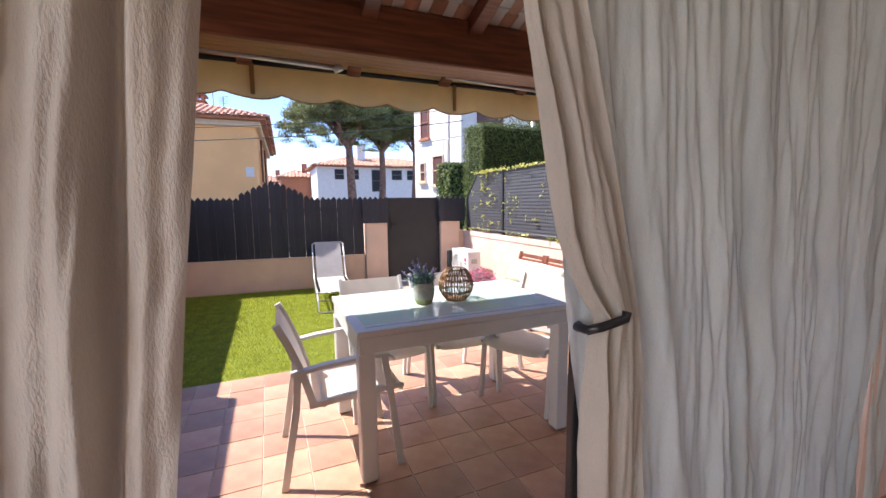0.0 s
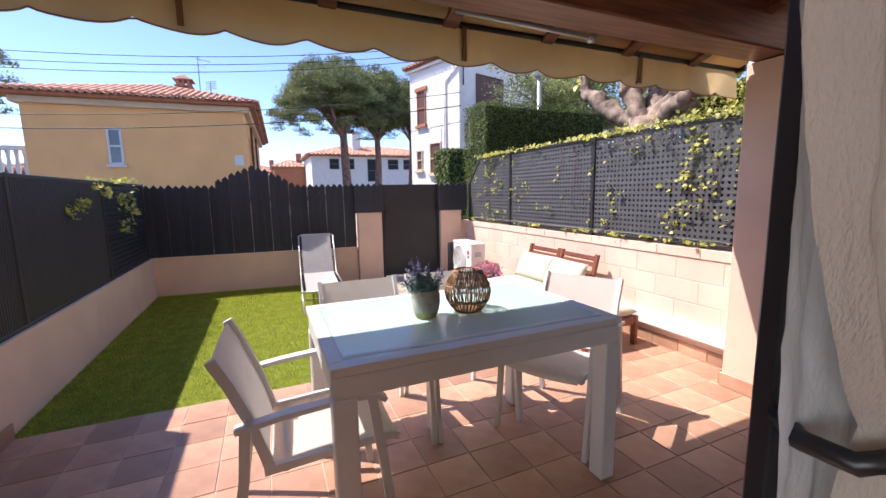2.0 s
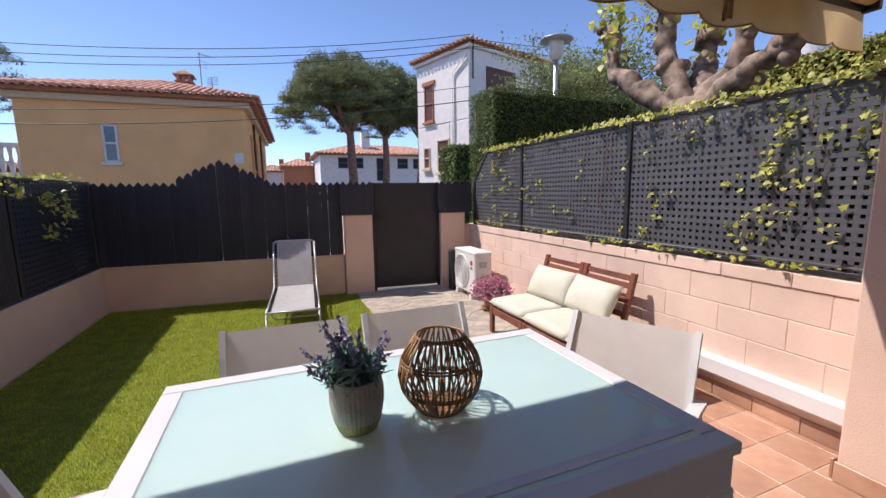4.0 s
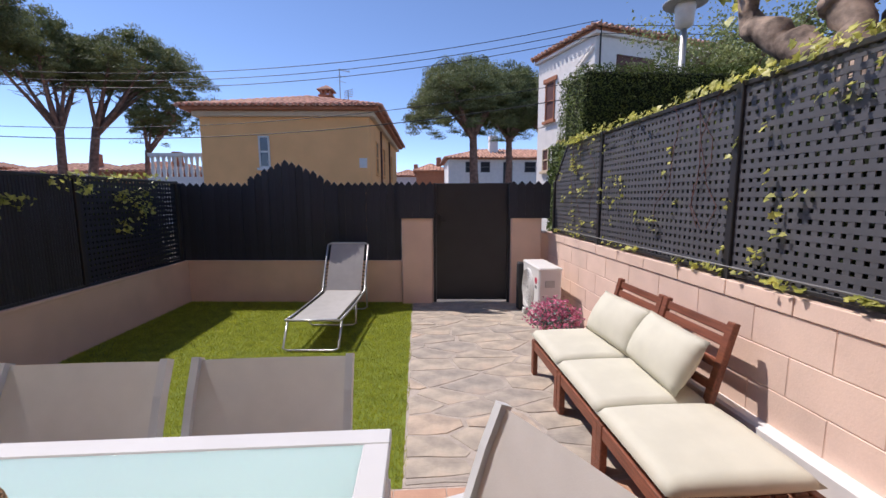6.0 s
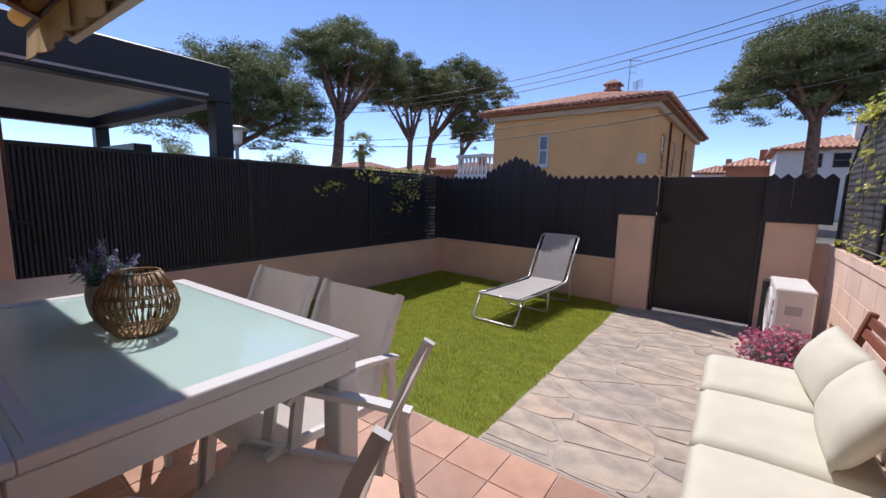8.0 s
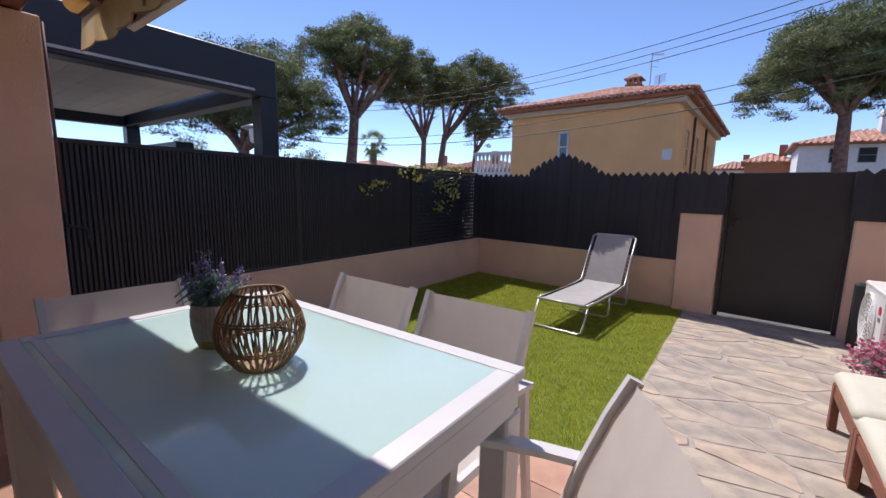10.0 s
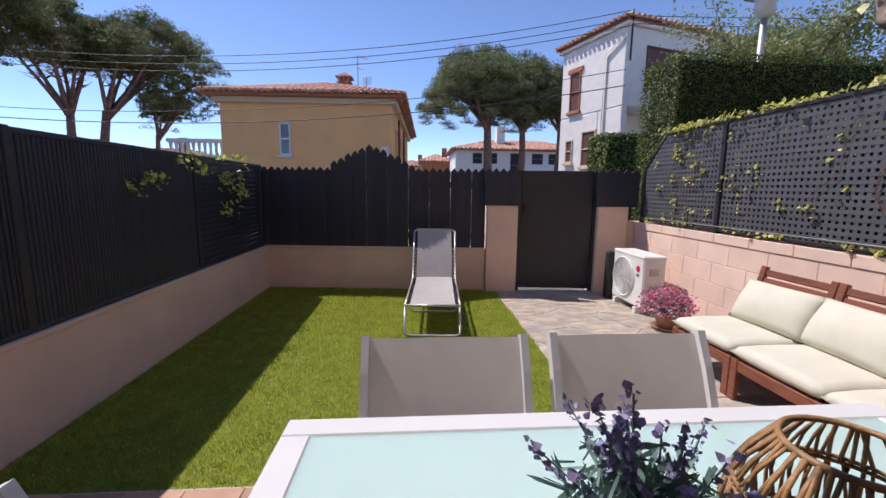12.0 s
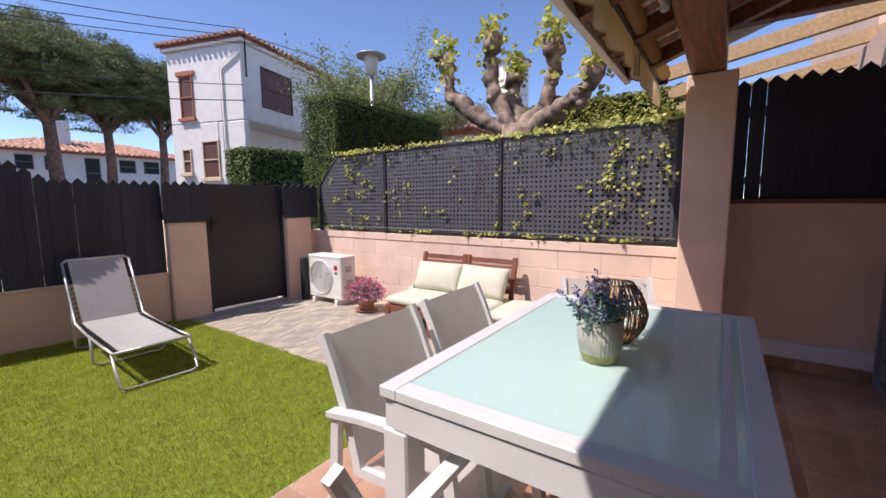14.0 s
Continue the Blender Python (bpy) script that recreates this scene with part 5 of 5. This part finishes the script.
tube("downpipe", [(-0.04, 0.95, 0.5), (-0.04, 0.95, 6.0), (-0.04, 0.1, 6.5)], 0.02, WHITEWALL, wh)
tube("cable_bracket", [(0.1, -0.1, 5.6), (0.1, -0.1, 7.2)], 0.03, CABLE, wh)

# far white house with long roof
fh = tagged(new("far_house"), "distant long white house with clay tile roof", "house")
box("wall", (4.9, 45, -0.16), (19, 53, 5.3), WHITEWALL, fh)
tile_roof("roof", fh, 4.5, 19.4, 44.5, 53.5, 5.4, 1.3, 0.4)
for x, w, h in ((7.2, 1.0, 1.1), (8.8, 1.0, 1.1), (11.2, 1.0, 2.4), (13.6, 1.2, 1.1), (15.4, 1.2, 1.1)):
    window_unit(fh, pose(x, 45, 3.9 - (1.3 if h > 2 else 0)), w, h, CORD, GREYMARK, False)
box("chimney", (9.6, 47, 5.8), (10.5, 48, 8.0), WHITEWALL, fh)
for x, y, w, d, h, c in ((-1.8, 60, 4.2, 6, 4.3, WHITEWALL), (1.5, 52, 3.6, 6, 4.5, SILL), (-34, 40, 9, 6, 3.6, WHITEWALL), (-24, 36, 8, 6, 3.4, SILL), (-44, 38, 9, 6, 4.0, WHITEWALL), (-17, 38, 7, 6, 3.2, GREYMARK)):
    q = tagged(new("distant_house"), "low distant house with clay tile roof", "house", "distant roofs")
    box("wall", (x, y, -0.16), (x + w, y + d, h), c, q)
    tile_roof("roof", q, x - 0.3, x + w + 0.3, y - 0.3, y + d + 0.3, h + 0.05, 0.9, 0.4)
    boxes("chimney", [((x + w * 0.7, y + 1, h), (x + w * 0.7 + 0.6, y + 1.6, h + 1.7))], SILL, q)

# round tower
tw = tagged(new("round_tower"), "round white tower with paired arched windows", "tower")
bm = bmesh.new()
add_lathe(bm, [(0.9, -0.16), (0.9, 8.9), (0.96, 8.95), (0.96, 9.05)], 32)
put("wall", bm, WHITEWALL, tw, smooth=False)
bm = bmesh.new()
add_lathe(bm, [(1.08, 9.05), (1.08, 9.12), (0.05, 9.55)], 24)
put("roof", bm, ROOFTILE, tw)
ang = math.atan2(-10.0, -22.8)
for da in (-0.22, 0.22):
    bm = bmesh.new()
    add_prism(bm, [(-0.13, 0), (0.13, 0), (0.13, 0.55), (0.09, 0.66), (0, 0.70), (-0.09, 0.66), (-0.13, 0.55)], 0.08)
    put("window", bm, PANE, tw, m=Matrix.Rotation(ang + da, 4, "Z") @ pose(0.94, 0, 7.9, 0, 0, 90))
box("sill", (-0.06, -0.42, 0), (0.05, 0.42, 0.08), WHITE, tw, m=Matrix.Rotation(ang, 4, "Z") @ pose(0.92, 0, 7.78))
tw.matrix_basis = pose(22.2, 12.55, 0)
th = tagged(new("tower_house"), "low white house with tiled roof beside the tower", "house")
box("wall", (12.3, 9.5, -0.16), (18, 12.5, 3.7), WHITEWALL, th)
tile_roof("roof", th, 12.0, 18.3, 9.2, 12.8, 3.75, 0.9)

# street lamps
def street_lamp(x, y, h, s=1.0):
    o = tagged(new("street_lamp"), "grey street lamp with round flat hood", "street lamp", "street lamps")
    tube("pole", [(0, 0, -0.16), (0, 0, h - 0.38 * s)], [0.055 * s, 0.04 * s], GALV, o, 10)
    bm = bmesh.new()
    add_lathe(bm, [(0.05 * s, h - 0.40 * s), (0.11 * s, h - 0.36 * s), (0.13 * s, h - 0.12 * s), (0.12 * s, h - 0.08 * s)], 20)
    put("lantern", bm, LAMPSHADE, o, smooth=True)
    bm = bmesh.new()
    add_lathe(bm, [(0.27 * s, h - 0.085 * s), (0.28 * s, h - 0.06 * s), (0.12 * s, h), (0.0, h + 0.01)], 24)
    put("hood", bm, GALV, o, smooth=True)
    o.matrix_basis = pose(x, y, 0)


street_lamp(5.30, 7.45, 3.95)
street_lamp(-12.0, 9.5, 3.35, 1.6)

# neighbour's louvred pergola
pg = tagged(new("neighbour_pergola"), "large blue-grey aluminium pergola with louvred roof", "pergola")
PX = -1.55
boxes("beam", [((PX - 0.16, 1.1, 2.02), (PX, 3.92, 2.36)), ((-5.2, 3.76, 2.02), (PX - 0.16, 3.92, 2.36)), ((-5.2, 1.1, 2.02), (-5.04, 3.76, 2.36))], NAVY, pg, bevel=0.01)
for x, y in ((PX - 0.16, 3.76), (-5.2, 3.76), (PX - 0.16, 1.1), (-5.2, 1.1)):
    box("post", (x, y, -0.16), (x + 0.16, y + 0.16, 2.02), NAVY, pg)
boxes("drip_edge", [((PX, 1.2, 2.055), (PX + 0.012, 3.70, 2.075))], GALV, pg, bevel=0)
for k in range(12):
    box("louvre", (-5.0, 1.15 + k * 0.213, 2.14), (PX - 0.17, 1.15 + k * 0.213 + 0.209, 2.17), BOARD, pg, bevel=0)
boxes("wall", [((-5.6, 3.3, -0.16), (-2.2, 3.45, 1.62))], NAVY, pg)

# neighbour's pergola to the east, and that house's side
ep = tagged(new("timber_pergola"), "pale timber pergola beams above the neighbouring porch", "pergola")
for x in (4.2, 5.0, 5.9):
    bm = bmesh.new()
    add_prism(bm, [(0, 0.03), (0.04, 0), (1.72, 0), (1.72, 0.12), (0.08, 0.12), (0.0, 0.08)], 0.07)
    put("beam", bm, SANDWOOD, ep, m=pose(x, 2.55, 2.36, 0, 0, -90) @ pose(0, 0, 0, 0, -10, 0))
structure(box("wall_neighbour", (5.35, -3, -0.16), (9.5, 0.86, 5.6), PEACH, bevel=0), "peach rendered neighbouring house", "wall")
structure(box("wall_neighbour_low", (4.1, -3, -0.16), (5.35, 0.98, 2.62), PEACH, bevel=0), "low peach rendered annexe of the neighbouring house", "wall")


# overhead cables
def cable(p, q, sag, r=0.012):
    p, q = Vector(p), Vector(q)
    pts = []
    for i in range(41):
        f = i / 40
        v = p.lerp(q, f)
        v.z -= sag * 4 * f * (1 - f)
        pts.append(v)
    o = tube("overhead_cable", pts, r, CABLE, sides=5)
    tagged(o, "thin black overhead cable across the street", "cable", "overhead cables")


for drop in (0.0, 0.25, 0.48):
    cable((-40, 19.5, 12.3 - drop), (7.75, 15.9, 7.15 - drop), 3.7)
cable((-30, 18.8, 5.83), (7.75, 15.9, 4.78), 1.88, 0.016)
cable((-30, 18.8, 6.08), (7.75, 15.9, 5.3), 1.9)
cable((7.9, 15.9, 7.0), (40, 12, 8.2), 0.6)
cable((7.9, 15.9, 6.75), (40, 12, 7.7), 0.6)

# fly-screen frame folded against the house front
fs = tagged(new("folding_shutter"), "dark grey metal shutter folded beside the door", "shutter")
boxes("frame", [((3.0, 1.06, 0.02), (3.05, 1.10, 2.05)), ((3.25, 1.06, 0.02), (3.30, 1.10, 2.05)), ((3.05, 1.06, 1.99), (3.25, 1.10, 2.05)), ((3.05, 1.06, 0.02), (3.25, 1.10, 0.08))], GREYMARK, fs)
for k in range(30):
    box("slat", (3.05, 1.07, 0.1 + k * 0.063), (3.25, 1.085, 0.1 + k * 0.063 + 0.05), GREYMARK, fs, bevel=0)

# ---- pieces of floors and walls ----
floor_t = bpy.data.objects["floor_terrace"]
TP = 0.2335
bm = bmesh.new()
add_box(bm, (0.002, 0.002, -0.012), (TP - 0.003, TP - 0.003, 0.0), 0.002)
tile_me = bpy.data.meshes.new("tile")
bm.to_mesh(tile_me), bm.free()
tile_me.materials.append(TERRA)
rr = random.Random(2)
for i in range(-6, 15):
    for j in range(12):
        x, y = 1.533 + i * TP, 3.225 + 0.235 - (j + 1) * TP
        if x < -1.25 + 0.02 or x > 3.38 or y < 0.82:
            continue
        put("tile", tile_me, None, floor_t, m=pose(x, y, rr.uniform(-0.0008, 0.0008), rr.gauss(0, 0.12), rr.gauss(0, 0.12), 0))
for i in range(-13, -6):
    for j in range(12):
        x, y = 1.533 + i * TP, 3.225 + 0.235 - (j + 1) * TP
        if x > -1.32 and y > 0.82:
            put("tile", tile_me, None, floor_t, m=pose(x, y, rr.uniform(-0.0008, 0.0008), rr.gauss(0, 0.12), rr.gauss(0, 0.12), 0))

# skirting tiles
skirt = structure(new("baseboard"), "terracotta skirting tiles along the walls", "skirting")
def skirting(x0, y0, x1, y1, h=0.095, t=0.012):
    L = math.hypot(x1 - x0, y1 - y0)
    a = math.degrees(math.atan2(y1 - y0, x1 - x0))
    n = max(1, round(L / 0.25))
    for k in range(n):
        box("tile", (k * L / n + 0.002, 0, 0.002), ((k + 1) * L / n - 0.002, t, h), TERRA, skirt, bevel=0.002, m=pose(x0, y0, 0, 0, 0, a))
skirting(3.225, 2.25, 3.225, 4.9)
skirting(3.37, 1.05, 3.37, 1.93)
skirting(2.945, 1.925, 2.945, 2.225)
skirting(3.245, 1.92, 2.945, 1.92)
skirting(2.95, 2.232, 3.23, 2.232)
skirting(-1.185, 3.47, -1.185, 2.27)
skirting(-0.985, 2.26, -0.985, 1.97)

# wall blocks
bw, bh = 0.380, 0.180
zs = [0.785, 0.605, 0.425, 0.245, 0.065, -0.115]
for r_i, z in enumerate(zs):
    h = 0.080 if r_i == 0 else bh
    y = 2.038 if r_i % 2 else 2.220 - bw
    while y < 6.68:
        y0, y1 = max(y, 2.205), min(y + bw, 6.70)
        if y1 - y0 > 0.05:
            box("block", (3.2235 if r_i else 3.215, y0 + 0.002, z + 0.002), (3.236, y1 - 0.002, z + h - (0.002 if r_i else 0)), BLOCK, wall_east, bevel=0.003)
        y += bw
# flat stones of the path: irregular cells round scattered seeds, wider than deep
rr = random.Random(6)
STRETCH = 1.8
seeds, y = [], 3.40
while y < 6.95:
    x = 1.35 + rr.uniform(0, 0.4)
    while x < 3.5:
        seeds.append(Vector((x / STRETCH, y + rr.uniform(-0.08, 0.08))))
        x += rr.uniform(0.26, 0.74)
    y += rr.uniform(0.13, 0.22)


def clip_cell(poly, mid, nrm):
    """The part of a convex outline on the near side of a line."""
    out = []
    for p, q in zip(poly, poly[1:] + poly[:1]):
        dp, dq = (p - mid).dot(nrm), (q - mid).dot(nrm)
        if dp <= 0:
            out.append(p)
        if dp * dq < 0:
            out.append(p.lerp(q, dp / (dp - dq)))
    return out


for s0 in seeds:
    lo, hi = Vector((1.575 / STRETCH, 3.485)), Vector((3.215 / STRETCH, 6.69))
    cell = [lo, Vector((hi.x, lo.y)), hi, Vector((lo.x, hi.y))]
    for s1 in seeds:
        if s1 is not s0 and (s1 - s0).length < 1.2 and cell:
            d = (s1 - s0).normalized()
            cell = clip_cell(cell, (s0 + s1) / 2 - d * rr.uniform(0.0015, 0.005), d)
    if len(cell) < 3:
        continue
    ring = []
    for p, q in zip(cell, cell[1:] + cell[:1]):
        p, q = Vector((p.x * STRETCH, p.y)), Vector((q.x * STRETCH, q.y))
        L = (q - p).length
        k = max(1, int(L / 0.09))
        side_n = Vector((p.y - q.y, q.x - p.x)).normalized() if L > 1e-6 else Vector((0, 0))
        for i in range(k):
            ring.append(p.lerp(q, (i + (0.08 if i == 0 else 0)) / k) + side_n * rr.uniform(0.0, 0.012))
    mid = sum(ring, Vector((0, 0))) / len(ring)
    if len(ring) < 4 or max((p - mid).length for p in ring) < 0.06:
        continue
    bm = bmesh.new()
    tz, tx, ty = rr.uniform(0.0005, 0.003), rr.gauss(0, 0.006), rr.gauss(0, 0.006)
    top_z = lambda p: tz + (p.x - mid.x) * tx + (p.y - mid.y) * ty
    bot = [bm.verts.new((p.x - mid.x, p.y - mid.y, -0.02)) for p in ring]
    edge_v = [bm.verts.new((p.x - mid.x, p.y - mid.y, top_z(p) - 0.004)) for p in ring]
    top = [bm.verts.new(((p.x - mid.x) * 0.975, (p.y - mid.y) * 0.975, top_z(p) + rr.uniform(-0.001, 0.001))) for p in ring]
    k = len(ring)
    for a, b in ((bot, edge_v), (edge_v, top)):
        for i in range(k):
            bm.faces.new((a[i], a[(i + 1) % k], b[(i + 1) % k], b[i]))
    centre = bm.verts.new((0, 0, tz + rr.uniform(-0.001, 0.002)))
    for i in range(k):
        bm.faces.new((top[i], top[(i + 1) % k], centre))
    put("flagstone", bm, STONE, path_bed, m=Matrix.Translation((mid.x, mid.y, 0)))
# artificial turf
g = np.random.default_rng(77)
N = 150000
gx, gy = g.uniform(-1.2, 1.585, N), g.uniform(3.455, 7.0, N)
edge_w = 1.575 + 0.018 * np.sin(gy * 9) + 0.01 * np.sin(gy * 23)
keep = (gx < edge_w) & (gy < 6.965 - 0.088 * (gx + 1.2)) & (gy > 3.465 + 0.006 * np.sin(gx * 17))
gx, gy = gx[keep], gy[keep]
n = len(gx)
a = g.uniform(0, 6.283, n)
hgt, wid, ln = g.uniform(0.012, 0.026, n), g.uniform(0.0012, 0.0022, n), g.uniform(0.002, 0.014, n)
b = a + g.normal(size=n) * 0.8
z0 = np.full(n, -0.005)
base = np.stack([gx, gy, z0], 1)
sx = np.stack([np.cos(a) * wid, np.sin(a) * wid, 0 * a], 1)
tip = base + np.stack([np.cos(b + 1.57) * ln, np.sin(b + 1.57) * ln, hgt], 1)
v = np.stack([base - sx, base + sx, tip], 1).reshape(-1, 3)
me = bpy.data.meshes.new("lawn")
me.from_pydata(v.tolist(), [], np.arange(3 * n).reshape(n, 3).tolist())
tagged(put("lawn", me, BLADE), "bright green artificial turf lawn with short blades", "lawn", kind="stuff")
